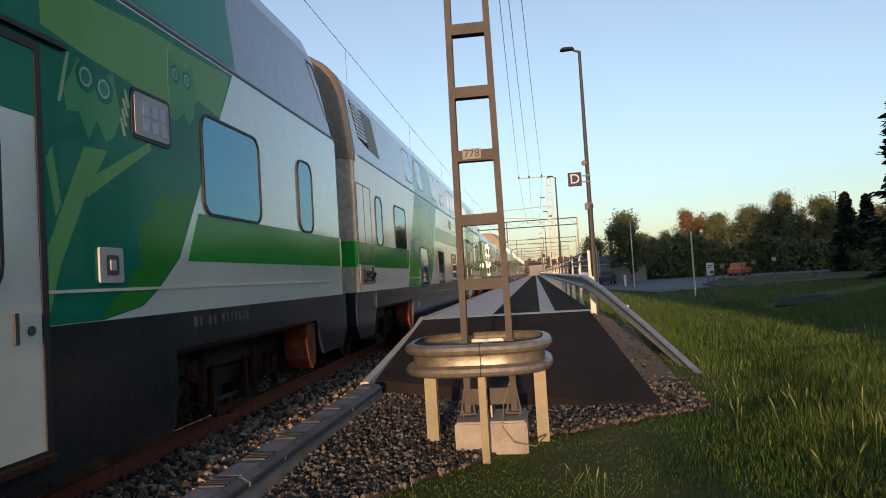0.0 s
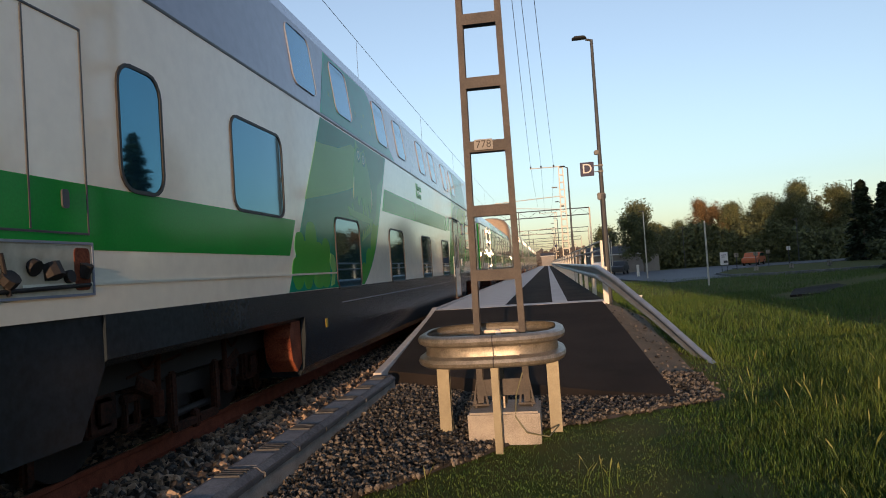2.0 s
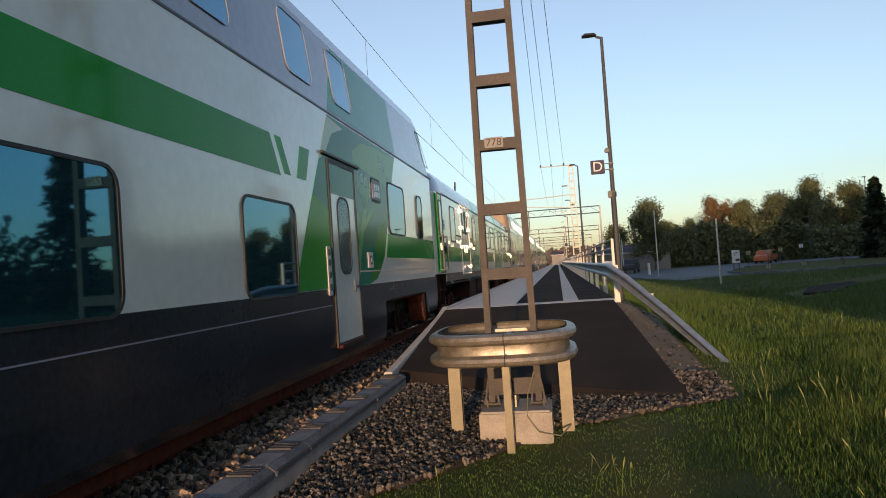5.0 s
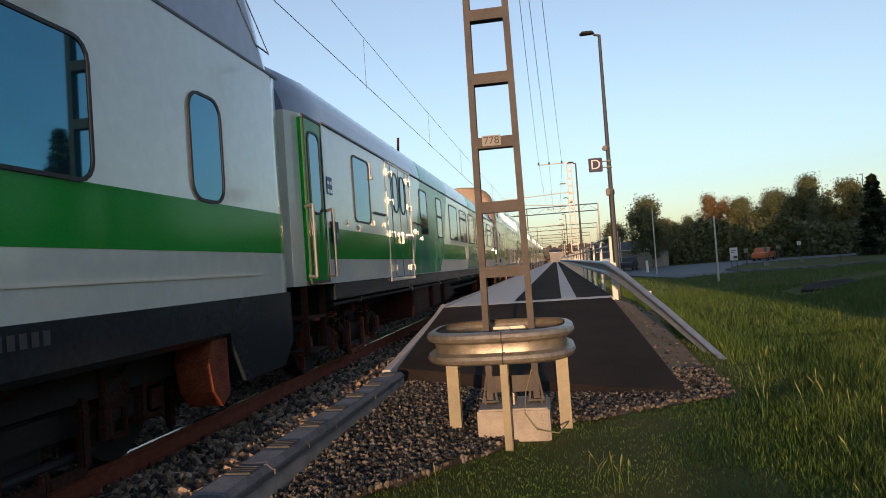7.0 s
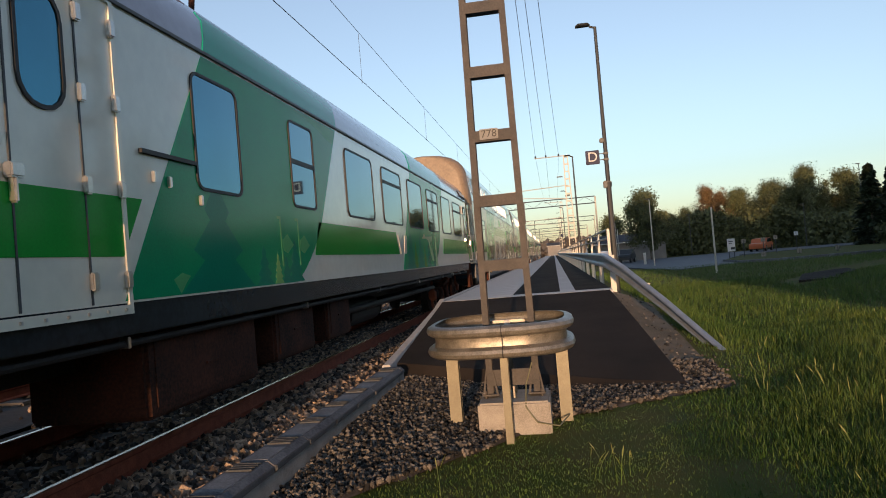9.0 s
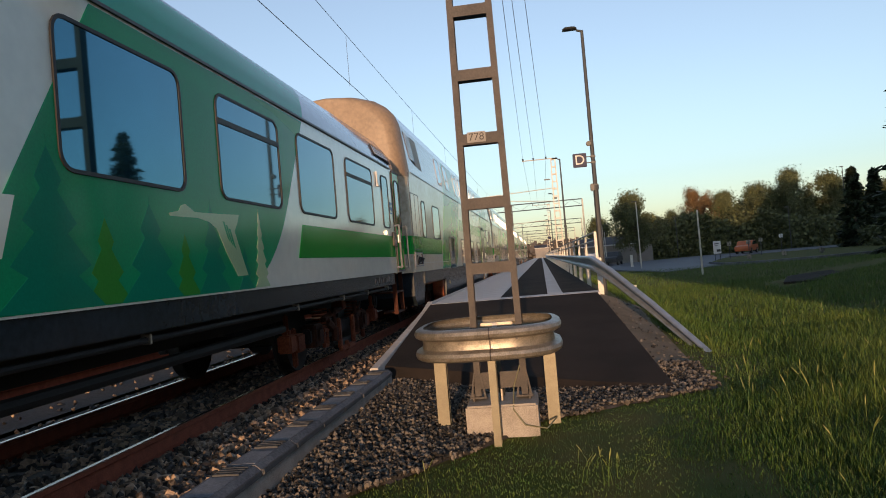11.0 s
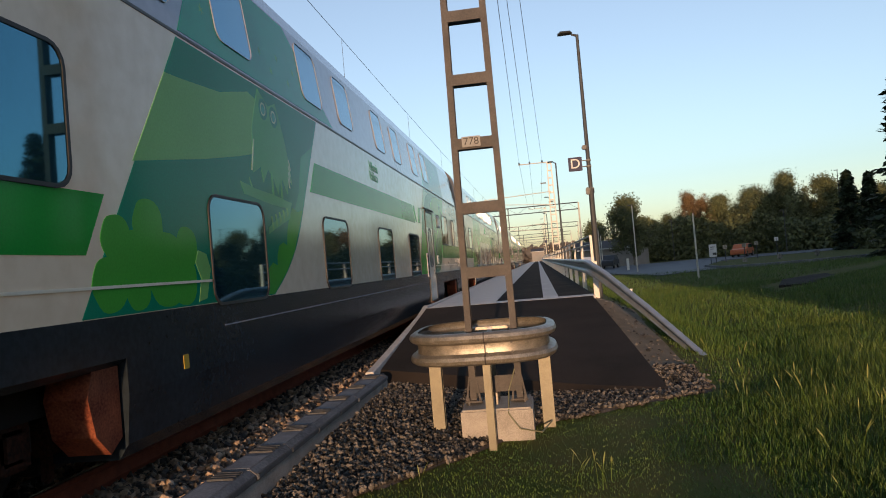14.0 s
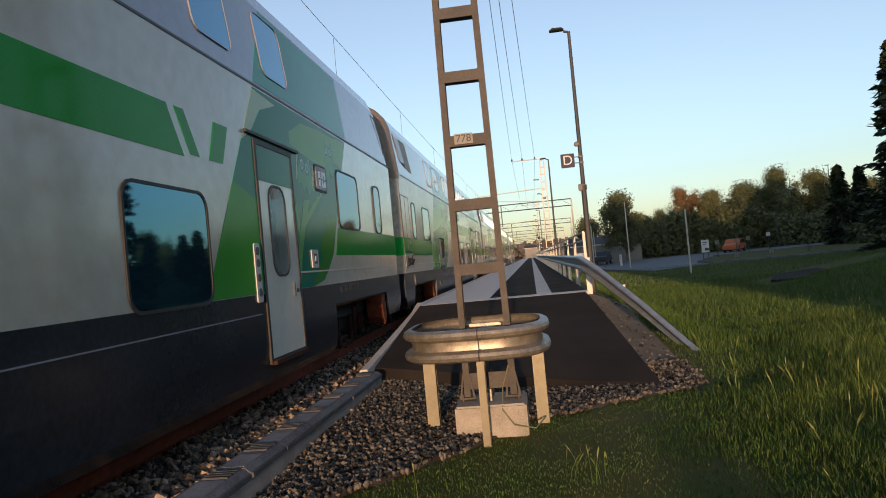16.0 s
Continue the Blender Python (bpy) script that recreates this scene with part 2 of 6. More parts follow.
def plate(pts, wall, a, b, bm=None):
    """A flat panel on a coach side: outline in (u, z), from depth a to depth b off the wall line wall(z)."""
    bm = bm or bmesh.new()
    lo = [bm.verts.new((wall(z) + a, u, z)) for u, z in pts]
    hi = [bm.verts.new((wall(z) + b, u, z)) for u, z in pts]
    n = len(pts)
    fs = [bm.faces.new(hi), bm.faces.new(lo[::-1])]
    for i in range(n):
        fs.append(bm.faces.new((lo[i], lo[(i + 1) % n], hi[(i + 1) % n], hi[i])))
    bmesh.ops.recalc_face_normals(bm, faces=fs)
    return bm


def ring_plate(outer, inner, wall, a, b):
    bm = bmesh.new()
    n = len(outer)
    v = [[bm.verts.new((wall(z) + d, u, z)) for u, z in pts] for pts, d in ((outer, a), (outer, b), (inner, b), (inner, a))]
    for r0, r1 in zip(v, v[1:]):
        for i in range(n):
            bm.faces.new((r0[i], r0[(i + 1) % n], r1[(i + 1) % n], r1[i]))
    bmesh.ops.recalc_face_normals(bm, faces=bm.faces[:])
    return bm


# ---- ground ----
def sheet(name, pts_fn, xs, ys, material, label, category, kind="structure"):
    bm = bmesh.new()
    grid = [[bm.verts.new((x, y, pts_fn(x, y))) for x in xs] for y in ys]
    for r0, r1 in zip(grid, grid[1:]):
        for i in range(len(xs) - 1):
            bm.faces.new((r0[i], r0[i + 1], r1[i + 1], r1[i]))
    return tagged(part(name, bm, material, smooth=True), label, category, kind=kind)


def ground_z(x, y):
    z = 0.04 * noise.noise(Vector((x * 0.5, y * 0.5, 0)))
    if x < -2.6:
        z -= 0.08
    if x > 1.5 and y > 9:
        z -= 0.10 * min(1, (y - 9) / 12)
    m = math.exp(-(((x - 21) / 7) ** 2 + ((y - 30) / 9) ** 2))
    if y > 8.8 and x > -2.6:
        z += 0.80 * min(1, (y - 8.8) / 6.0) * max(0.0, min(1.0, 1 - (x - 1.0) / 2.2)) * (1 if x > 0.9 else 0)
    return z + 0.9 * m + 0.25 * math.exp(-((x - 16) / 9) ** 2 - ((y - 22) / 8) ** 2) - 0.02


def steps(*ranges):
    out = []
    for a, b, n in ranges:
        out += [a + (b - a) * i / n for i in range(n)]
    return out + [ranges[-1][1]]


sheet("ground", ground_z, steps((-2000, -60, 6), (-60, -8, 10), (-8, 8, 40), (8, 45, 30), (45, 2000, 8)),
      steps((-1500, -20, 6), (-20, 3, 10), (3, 30, 60), (30, 80, 30), (80, 3000, 10)), SOIL,
      "grass-grown ground beside the railway, dark in evening shade", "ground")


def bed_z(x, y):
    dx = abs(x - TRACK_X)
    top = RAIL - 0.205
    return max(-0.12 if dx < 1.85 else -0.3, top - max(0, dx - 1.30) * 0.16) + 0.015 * noise.noise(Vector((x * 4, y * 4, 3)))


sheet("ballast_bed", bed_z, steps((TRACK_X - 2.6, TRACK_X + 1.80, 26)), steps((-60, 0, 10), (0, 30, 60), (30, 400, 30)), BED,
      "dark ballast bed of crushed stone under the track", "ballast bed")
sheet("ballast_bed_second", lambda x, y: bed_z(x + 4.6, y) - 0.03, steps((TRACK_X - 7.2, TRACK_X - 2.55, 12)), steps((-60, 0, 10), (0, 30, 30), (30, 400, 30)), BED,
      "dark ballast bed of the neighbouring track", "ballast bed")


def gravel_z(x, y):
    return 0.03 + 0.03 * noise.noise(Vector((x * 1.3, y * 1.3, 7))) + 0.10 * max(0, min(1, (-1.2 - x) / 1.2)) * 0.6


def rail(x, name="rail"):
    t = thing(name, "rusty brown steel rail with a polished running surface", "rail", "rails of the tracks", "structure")
    prof = [(-0.075, 0), (0.075, 0), (0.075, 0.012), (0.02, 0.03), (0.012, 0.13), (0.036, 0.145), (0.036, 0.178), (-0.036, 0.178), (-0.036, 0.145), (-0.012, 0.13), (-0.02, 0.03), (-0.075, 0.012)]
    bm = bmesh.new()
    loft(bm, [[(x + a, y, RAIL - 0.182 + b) for a, b in prof] for y in (-60, 420)])
    part("web", bm, RAILSTEEL, t)
    part("running_surface", boxes((x - 0.032, x + 0.010, -60, 420, RAIL - 0.006, RAIL - 0.001)), RAILTOP, t, "polished steel rail head")


for cx in (TRACK_X, TRACK_X - 4.6):
    rail(cx + 0.79)
    rail(cx - 0.79)
sl = tagged(part("sleeper", boxes((TRACK_X - 1.3, TRACK_X + 1.3, -0.13, 0.13, RAIL - 0.38, RAIL - 0.184), bevel=0.02), mat("dark_sleeper_concrete", (0.055, 0.050, 0.045), 0.9, scale=6, fine=90, bump=0.3, second=(0.12, 0.11, 0.10))),
            "grey concrete sleeper in the ballast", "sleeper", "sleepers")
for i in range(-6, 70):
    for off in (0, -4.6):
        if i or off:
            copy_thing(sl, pose(off, i * 0.61, 0))


# ---- platform ----
def plat_z(y):
    return PLAT * min(1, max(0, (y - 9.6) / 5.3))


bm = bmesh.new()          # asphalt ramp, 6 cm of asphalt on fill
near = lambda x: 10.15 + (x + 2.4) / 3.75 * -1.6
cols = steps((-2.42, 1.36, 14))
rows_ = []
for f_ in steps((0, 1, 12)):
    row = []
    for x in cols:
        xr = -2.42 + (x + 2.42) * (1 - 0.085 * f_)
        y = near(x) + (14.75 - near(x)) * f_
        w = min(1.0, max(0.0, (x + 2.42) / 3.0))
        row.append((xr, y, (0.245 + (PLAT - 0.245) * f_) * (1 - w) + (0.06 + (PLAT - 0.06) * f_ ** 0.92) * w - 0.03 * max(0, x - 0.9) * (1 - f_)))
    rows_.append(row)
g = [[bm.verts.new(p) for p in r] for r in rows_]
for a, b in zip(g, g[1:]):
    for i in range(len(cols) - 1):
        bm.faces.new((a[i], a[i + 1], b[i + 1], b[i]))
low = [[bm.verts.new((p[0] + (0.25 if j == len(r) - 1 else 0), p[1] - (0.55 if k == 0 else 0), -0.2)) for j, p in enumerate(r)] for k, r in enumerate(rows_)]
n_ = len(cols) - 1
for i in range(n_):
    bm.faces.new((g[0][i + 1], g[0][i], low[0][i], low[0][i + 1]))
for j in range(len(g) - 1):
    bm.faces.new((g[j][n_], g[j + 1][n_], low[j + 1][n_], low[j][n_]))
    bm.faces.new((g[j + 1][0], g[j][0], low[j][0], low[j + 1][0]))
tagged(part("platform_ramp", bm, ASPHALT, smooth=False), "fresh black asphalt ramp up to the platform", "ramp", kind="structure")

PLAT_END = 230
platform = thing("platform", "long railway platform of asphalt with pale concrete edge slabs", "platform", kind="structure")
part("asphalt", boxes((-0.98, 1.10, 15.35, PLAT_END, -0.2, PLAT - 0.004)), ASPHALT, platform, "black platform asphalt")
part("crossing_strip", boxes((-2.40, 1.10, 14.72, 15.35, -0.2, PLAT)), SLAB, platform, "pale strip of paving across the platform")
part("guide_strip", boxes((0.04, 0.36, 15.352, PLAT_END, PLAT - 0.05, PLAT + 0.002)), SLAB, platform, "pale guiding strip along the platform")
slab_me = None
for i in range(160):
    y0 = 15.37 + i * 1.0
    if slab_me is None:
        ob = part("slab", boxes((-2.40, -0.985, 0, 0.992, -0.08, 0), bevel=0.006), SLAB, platform)
        slab_me = ob.data
    else:
        ob = new("slab", slab_me)
        ob.parent = platform
    ob.location = (0, y0, PLAT + 0.001)
part("slab_run", boxes((-2.40, -0.985, 175.4, PLAT_END, PLAT - 0.1, PLAT)), SLAB, platform)
kerb = thing("platform_kerb", "pale concrete kerb that climbs beside the ramp to the platform", "kerb", kind="structure")


def kerb_piece(y0, y1, z0, z1, x0=-2.55):
    bm = bmesh.new()
    loft(bm, [[(x0, y, -0.25), (x0 + 0.12, y, -0.25), (x0 + 0.12, y, z), (x0 + 0.105, y, z + 0.012), (x0 + 0.02, y, z + 0.012), (x0, y, z)] for y, z in ((y0, z0), (y1, z1))])
    return part("kerb_stone", bm, KERB, kerb)


ky = [9.75 + i * 0.9 for i in range(7)]
kz = [0.27, 0.35, 0.44, 0.53, 0.62, 0.71, 0.84]
for i in range(6):
    kerb_piece(ky[i], ky[i + 1] - 0.008, kz[i], kz[i + 1] if i < 5 else 0.86)
for i in range(50):
    kerb_piece(15.15 + i * 2, 17.14 + i * 2, PLAT + 0.004, PLAT + 0.004)
kerb_piece(115.15, PLAT_END, PLAT + 0.004, PLAT + 0.004)

trough = thing("cable_trough", "low concrete cable trough with grey lids in the gravel", "cable trough", kind="structure")
TX = lambda y: -2.56 + 0.006 * (y - 5)       # left edge of the lids
bm = bmesh.new()
loft(bm, [[(TX(y) + 0.015, y, -0.2), (TX(y) + 0.295, y, -0.2), (TX(y) + 0.295, y, 0.17), (TX(y) + 0.015, y, 0.17)] for y in (-3, 7, 9.72)])
part("trough_wall", bm, CONCRETE, trough, "pale concrete side wall")
y = -3.0
rng = random.Random(4)
while y < 9.6:
    ln = 0.74
    bm = bmesh.new()
    dz, dx = rng.uniform(0, 0.012), rng.uniform(-0.008, 0.008)
    loft(bm, [[(TX(yy) + dx, yy, 0.173 + dz), (TX(yy) + 0.31 + dx, yy, 0.173 + dz), (TX(yy) + 0.31 + dx, yy, 0.205 + dz), (TX(yy) + 0.255 + dx, yy, 0.25 + dz), (TX(yy) + 0.012 + dx, yy, 0.25 + dz), (TX(yy) + dx, yy, 0.235 + dz)]
              for yy in (y, min(9.7, y + ln - 0.012))])
    lid = part("lid", bm, LID, trough)
    bm = bmesh.new()
    for k in range(4):          # raised grip bars on the lid end
        yb = y + ln - 0.08 - k * 0.055
        if yb < 9.6:
            box(bm, TX(yb) + dx + 0.03, TX(yb) + dx + 0.235, yb, yb + 0.024, 0.245 + dz, 0.264 + dz, bevel=0.004)
    part("grip_bars", bm, LID_EDGE, lid)
    if y + 0.42 < 9.5:
        wide = rng.uniform(0.34, 0.44)
        part("worn_top", boxes((TX(y) + dx + 0.035, TX(y) + dx + 0.235, y + 0.035, y + 0.035 + wide, 0.24 + dz, 0.2535 + dz), bevel=0.003), LID_PALE, lid, "pale worn lid face")
        part("lid_edge", boxes((TX(y) + dx + 0.262, TX(y) + dx + 0.318, y + 0.002, y + ln - 0.014, 0.17 + dz, 0.216 + dz), bevel=0.006), LID_EDGE, lid)
    y += ln


# ---- the train ----
def wall_dd(z):
    if z <= 1.53:
        return 1.60 - 0.10 * max(0, (1.0 - z))
    return 1.60 if z <= 3.755 else 1.60 - (z - 3.755) * 0.125


def wall_sd(z):
    return 1.60 if z <= 3.55 else 1.60 - (z - 3.55) * 0.25


def window(parent, wall, u0, z0, u1, z1, r, split=None, rim=0.026, name="window", glass=GLASS, rim_mat=RUBBER):
    w = part(name, plate(rrect(u0, z0, u1, z1, r), wall, -0.05, 0.006), glass, parent, "dark glossy glass window")
    part("window_frame", ring_plate(rrect(u0 - rim, z0 - rim, u1 + rim, z1 + rim, r + rim), rrect(u0, z0, u1, z1, r), wall, -0.01, 0.014), rim_mat, w)
    if split:
        part("bar", plate([(u0, split - 0.025), (u1, split - 0.025), (u1, split + 0.025), (u0, split + 0.025)], wall, -0.01, 0.016), RUBBER, w)
    return w


def blob(bm, u, z, r, wall, a, b, seg=18, wob=0.0, ph=0.0, sq=1.0):
    plate([(u + r * (1 + wob * sin(5 * t + ph)) * cos(t), z + sq * r * (1 + wob * sin(4 * t + ph)) * sin(t)) for t in [2 * pi * i / seg for i in range(seg)]], wall, a, b, bm)


def spruce(bm, u, z, w, h, wall, a, b, tiers=4):
    pts, left = [], []
    for i in range(tiers):
        f0, f1 = i / tiers, (i + 1) / tiers
        left.append((w / 2 * (1 - f0), f0))
        left.append((w / 2 * (1 - f1) * 0.62, f1 - 0.25 / tiers))
    left.append((0, 1))
    pts = [(u + x, z + h * f) for x, f in left] + [(u - x, z + h * f) for x, f in left[:-1][::-1]]
    plate(pts, wall, a, b, bm)


def bogie(parent, u, rng, worn):
    b = part("bogie", boxes((0.98, 1.12, u - 1.5, u + 1.5, 0.72, 0.92), (-1.12, -0.98, u - 1.5, u + 1.5, 0.72, 0.92), (-1.05, 1.05, u - 0.2, u + 0.2, 0.6, 0.95), bevel=0.02), UNDER, parent, "black bogie frame")
    for du in (-1.25, 1.25):
        e = 1 if du > 0 else -1
        bm = bmesh.new()
        for s in (-1, 1):
            tube(bm, (s * 0.70, u + du, 0.81), (s * 0.84, u + du, 0.81), 0.46, seg=28)
            tube(bm, (s * 0.66, u + du, 0.81), (s * 0.70, u + du, 0.81), 0.49, seg=28)
        tube(bm, (-0.7, u + du, 0.81), (0.7, u + du, 0.81), 0.09, seg=10)
        part("wheelset", bm, UNDER, b)
        part("axle_box", boxes((0.96, 1.18, u + du - 0.17, u + du + 0.17, 0.66, 0.98), (1.16, 1.21, u + du - 0.10, u + du + 0.10, 0.72, 0.92), bevel=0.025), BOGIE, b)
        bm = bmesh.new()
        for k in range(6):
            tube(bm, (1.06, u + du * 0.68, 0.90 + k * 0.048), (1.06, u + du * 0.68, 0.925 + k * 0.048), 0.115, seg=14)
        parts("spring", bm, worn, b)
        part("spring_seat", boxes((0.98, 1.16, u + du * 0.68 - 0.13, u + du * 0.68 + 0.13, 0.82, 0.89), (1.10, 1.15, u + du * 0.68 - 0.10, u + du * 0.68 - 0.05, 0.62, 0.83), (1.10, 1.15, u + du * 0.68 + 0.06, u + du * 0.68 + 0.11, 0.62, 0.83), (1.10, 1.15, u + du * 0.68 - 0.10, u + du * 0.68 + 0.11, 0.60, 0.65), bevel=0.012), worn, b)
        # brake hanger: an upright with a foot towards the wheel
        x, y = 1.17, u + e * 0.38
        bm = boxes((x, x + 0.06, y - 0.045, y + 0.045, 0.52, 0.98), (x, x + 0.06, min(y, y - e * 0.36), max(y, y - e * 0.36), 0.47, 0.545), (x, x + 0.05, y - e * 0.40 - 0.03, y - e * 0.40 + 0.03, 0.44, 0.60), bevel=0.014)
        part("brake_hanger", bm, worn, b)
        part("brake_cylinder", tubes(((1.15, y + e * 0.22, 0.86), (1.15, y + e * 0.50, 0.98), 0.075), ((1.15, y + e * 0.10, 0.80), (1.15, y + e * 0.22, 0.86), 0.03)), BOGIE, b)
        part("shock_absorber", tubes(((1.20, u + e * 0.60, 0.66), (1.20, u + e * 0.60, 0.86), 0.055), ((1.20, u + e * 0.60, 0.84), (1.20, u + e * 0.58, 1.16), 0.034)), BOGIE, b)
        bm = bmesh.new()
        pts = [Vector((1.22, u + e * (0.62 + 0.05 * k), 1.15 - 0.09 * sin(pi * k / 5))) for k in range(6)]
        for p, q in zip(pts, pts[1:]):
            tube(bm, p, q, 0.012, seg=6)
        part("brake_hose", bm, BOGIE, b)
        part("guard_iron", boxes((0.96, 1.02, u + e * 1.78 - 0.05, u + e * 1.78 + 0.05, 0.46, 0.98), (0.96, 1.10, u + e * 1.78 - 0.14, u + e * 1.78 + 0.14, 0.66, 0.90), bevel=0.02), worn, b)
    part("anti_roll_bar", tubes(((1.13, u - 0.55, 0.60), (1.13, u + 0.55, 0.60), 0.035)), UNDER, b)
    part("damper", tubes(((1.16, u - 1.0, 1.02), (1.16, u - 0.2, 1.10), 0.045), ((1.16, u - 0.25, 1.095), (1.16, u + 0.2, 1.14), 0.03)), BOGIE, b)
    part("bolster_bracket", boxes((1.02, 1.20, u - 0.12, u + 0.10, 1.08, 1.22), bevel=0.02), worn, b)
    return b


ART_SLANT = 0.655      # metres of slant per metre of height


def slant(u_top, z, z_top=3.72):
    return u_top - (z_top - z) * ART_SLANT


def art_region(u_top_left, u_top_right, z0, z1, bulge):
    """A leaning panel whose lower trailing corner is rounded back."""
    pts = [(slant(u_top_left, z0), z0), (slant(u_top_left, z1), z1), (slant(u_top_right, z1), z1)]
    for i in range(9):
        f = i / 8
        z = z0 + (z1 - z0) * (1 - f) * 0.45
        pts.append((slant(u_top_right, z) - bulge * (f ** 3), z))
    return pts[::-1]


def double_deck_coach():
    t = thing("double_deck_coach", "white, green and grey double-deck railway coach with painted forest panels", "railway coach", "coaches of the passing train")
    rng = random.Random(7)
    W0 = wall_dd
    lower = [(1.60, 1.53), (1.60, 3.755)]
    upper = [(1.60, 3.755), (1.47, 4.80), (1.38, 5.02), (1.22, 5.20), (1.0, 5.34), (0.6, 5.46), (0.0, 5.50)]
    st = [(0, 0.90), (-0.04, 0.95), (-0.14, 0.985), (-0.32, 1.0), (-25.58, 1.0), (-25.70, 0.995), (-25.80, 0.98), (-25.89, 0.955), (-25.96, 0.92), (-26.01, 0.88), (-26.03, 0.84)]
    bm = bmesh.new()
    loft(bm, [[(x * k * s, u, z) for s, pr in ((1, lower), (-1, lower[::-1])) for x, z in pr] for u, k in st])
    part("body", bm, COACH_WHITE, t, "white painted lower coach body", smooth=True)
    bm = bmesh.new()
    full = upper + [(-x, z) for x, z in upper[::-1][1:]]
    rings = []
    for u, q in ((0.0, 0.02), (-0.14, 0.30), (-0.42, 0.66), (-0.72, 0.95), (-0.88, 1.0), (-25.55, 1.0)):
        k = 0.9 + 0.1 * min(1, max(0.0, -u) / 0.3)
        rings.append([(x * k, u, 3.757 + (z - 3.757) * q) for x, z in full])
    loft(bm, rings)
    part("upper_body", bm, COACH_GREY, t, "grey painted upper deck and roof", smooth=False)
    bm = bmesh.new()
    loft(bm, [[(x * (k - max(0.0, z - 4.7) * 9.0 * max(0.0, 0.998 - q)), u, 3.62 + (z - 3.62) * q) for x, z in [(1.6, 3.62)] + full + [(-1.6, 3.62)]] for u, q, k in ((-25.52, 1.002, 1.0035), (-25.72, 0.998, 0.997), (-25.82, 0.99, 0.980), (-25.90, 0.986, 0.962), (-25.96, 0.980, 0.935), (-26.01, 0.972, 0.90), (-26.04, 0.960, 0.85))])
    part("front_cap", bm, END_GREY, t, "dusty brown rounded front end of the upper deck", smooth=True)
    # end faces: brown-grey with dirt, and the gangway
    for s, u in ((1, 0.0), (-1, -26.03)):
        bm = boxes((-1.32, 1.32, u - 0.004 if s > 0 else u - 0.012, u + 0.012 if s > 0 else u + 0.004, 1.55, 3.75))
        part("end_wall", bm, END_GREY, t, "dusty brown-grey end wall")
        if s < 0:
            part("cap_seam", plate([(-25.52, 3.77), (-25.50, 3.77), (-25.50, 4.72), (-25.52, 4.72)], W0, -0.02, 0.008), LINE, t)
        bm = bmesh.new()
        a, b_ = (u, 3.77), (u - s * 0.68, 4.70)
        vs = [bm.verts.new(p) for p in ((-1.40, a[0] + s * 0.012, a[1]), (1.40, a[0] + s * 0.012, a[1]), (1.33, b_[0] + s * 0.02, b_[1] + 0.02), (1.05, b_[0] + s * 0.02, 5.22), (-1.05, b_[0] + s * 0.02, 5.22), (-1.33, b_[0] + s * 0.02, b_[1] + 0.02))]
        bm.faces.new(vs if s < 0 else vs[::-1])
        r = bmesh.ops.extrude_face_region(bm, geom=bm.faces[:])
        for v in r["geom"]:
            if isinstance(v, bmesh.types.BMVert):
                v.co.y += s * 0.02
        bmesh.ops.recalc_face_normals(bm, faces=bm.faces[:])
        if s < 0:
            bm.free()
        else:
            part("end_roof_slope", bm, END_GREY, t, "dusty brown-grey sloping roof end")
        bm = bmesh.new()
        for k in range(4):
            y = u + s * (0.03 + k * 0.06)
            box(bm, -0.62, 0.62, y, y + s * 0.05, 1.35, 3.35, bevel=0.012)
        part("gangway", bm, RUBBER, t, "black rubber gangway bellows")
        bm = bmesh.new()
        for x in (-0.9, 0.9):
            tube(bm, (x, u, 1.35), (x, u + s * 0.22, 1.35), 0.07, seg=12)
            tube(bm, (x, u + s * 0.20, 1.35), (x, u + s * 0.24, 1.35), 0.19, seg=18)
        parts("buffer", bm, BOGIE, t)
        part("coupler", boxes((-0.15, 0.15, min(u, u + s * 0.25), max(u, u + s * 0.25), 1.2, 1.42), bevel=0.02), BOGIE, t)
        bm = bmesh.new()
        for x in (0.45, 0.75, -0.5):
            pts = [Vector((x, u + s * 0.02, 1.45)), Vector((x, u + s * 0.12, 1.05)), Vector((x, u + s * 0.22, 0.98)), Vector((x, u + s * 0.25, 1.2))]
            for p, q_ in zip(pts, pts[1:]):
                tube(bm, p, q_, 0.022, seg=6)
        parts("brake_hose", bm, RUBBER, t)
    bm = bmesh.new()
    loft(bm, [[(x * k * 1.0015 * s, u, z) for s, pr in ((1, lower), (-1, lower[::-1])) for x, z in pr] for u, k in [(-25.64, 0.9985)] + st[5:-1]])
    part("front_corner", bm, CORNER, t, "beige rounded front corner", smooth=True)
    part("corner_rim", plate([(-25.66, 1.56), (-25.645, 1.56), (-25.645, 3.72), (-25.66, 3.72)], W0, -0.01, 0.005), LINE, t)
    # dark skirt with arches over the bogies
    def skirt(u0, u1, z0, z1, name="skirt", k=1.0):
        bm = bmesh.new()
        zs = [z0, z0 + 0.10, 1.0, 1.2, z1] if z0 < 0.9 else [z0, z0 + 0.05, z1]
        pr = [(wall_dd(z) * k - (0.06 if i == 0 else 0.0), z) for i, z in enumerate(zs)]
        loft(bm, [[(x, u, z) for x, z in pr] + [(-x, u, z) for x, z in pr[::-1]] for u in (u0, u1)])
        part(name, bm, COACH_DARK, t, "dark grey painted skirt")
    skirt(-20.9, -5.0, 0.58, 1.53)
    skirt(-5.0, -1.45, 1.20, 1.53)
    skirt(-24.5, -20.9, 1.20, 1.53)
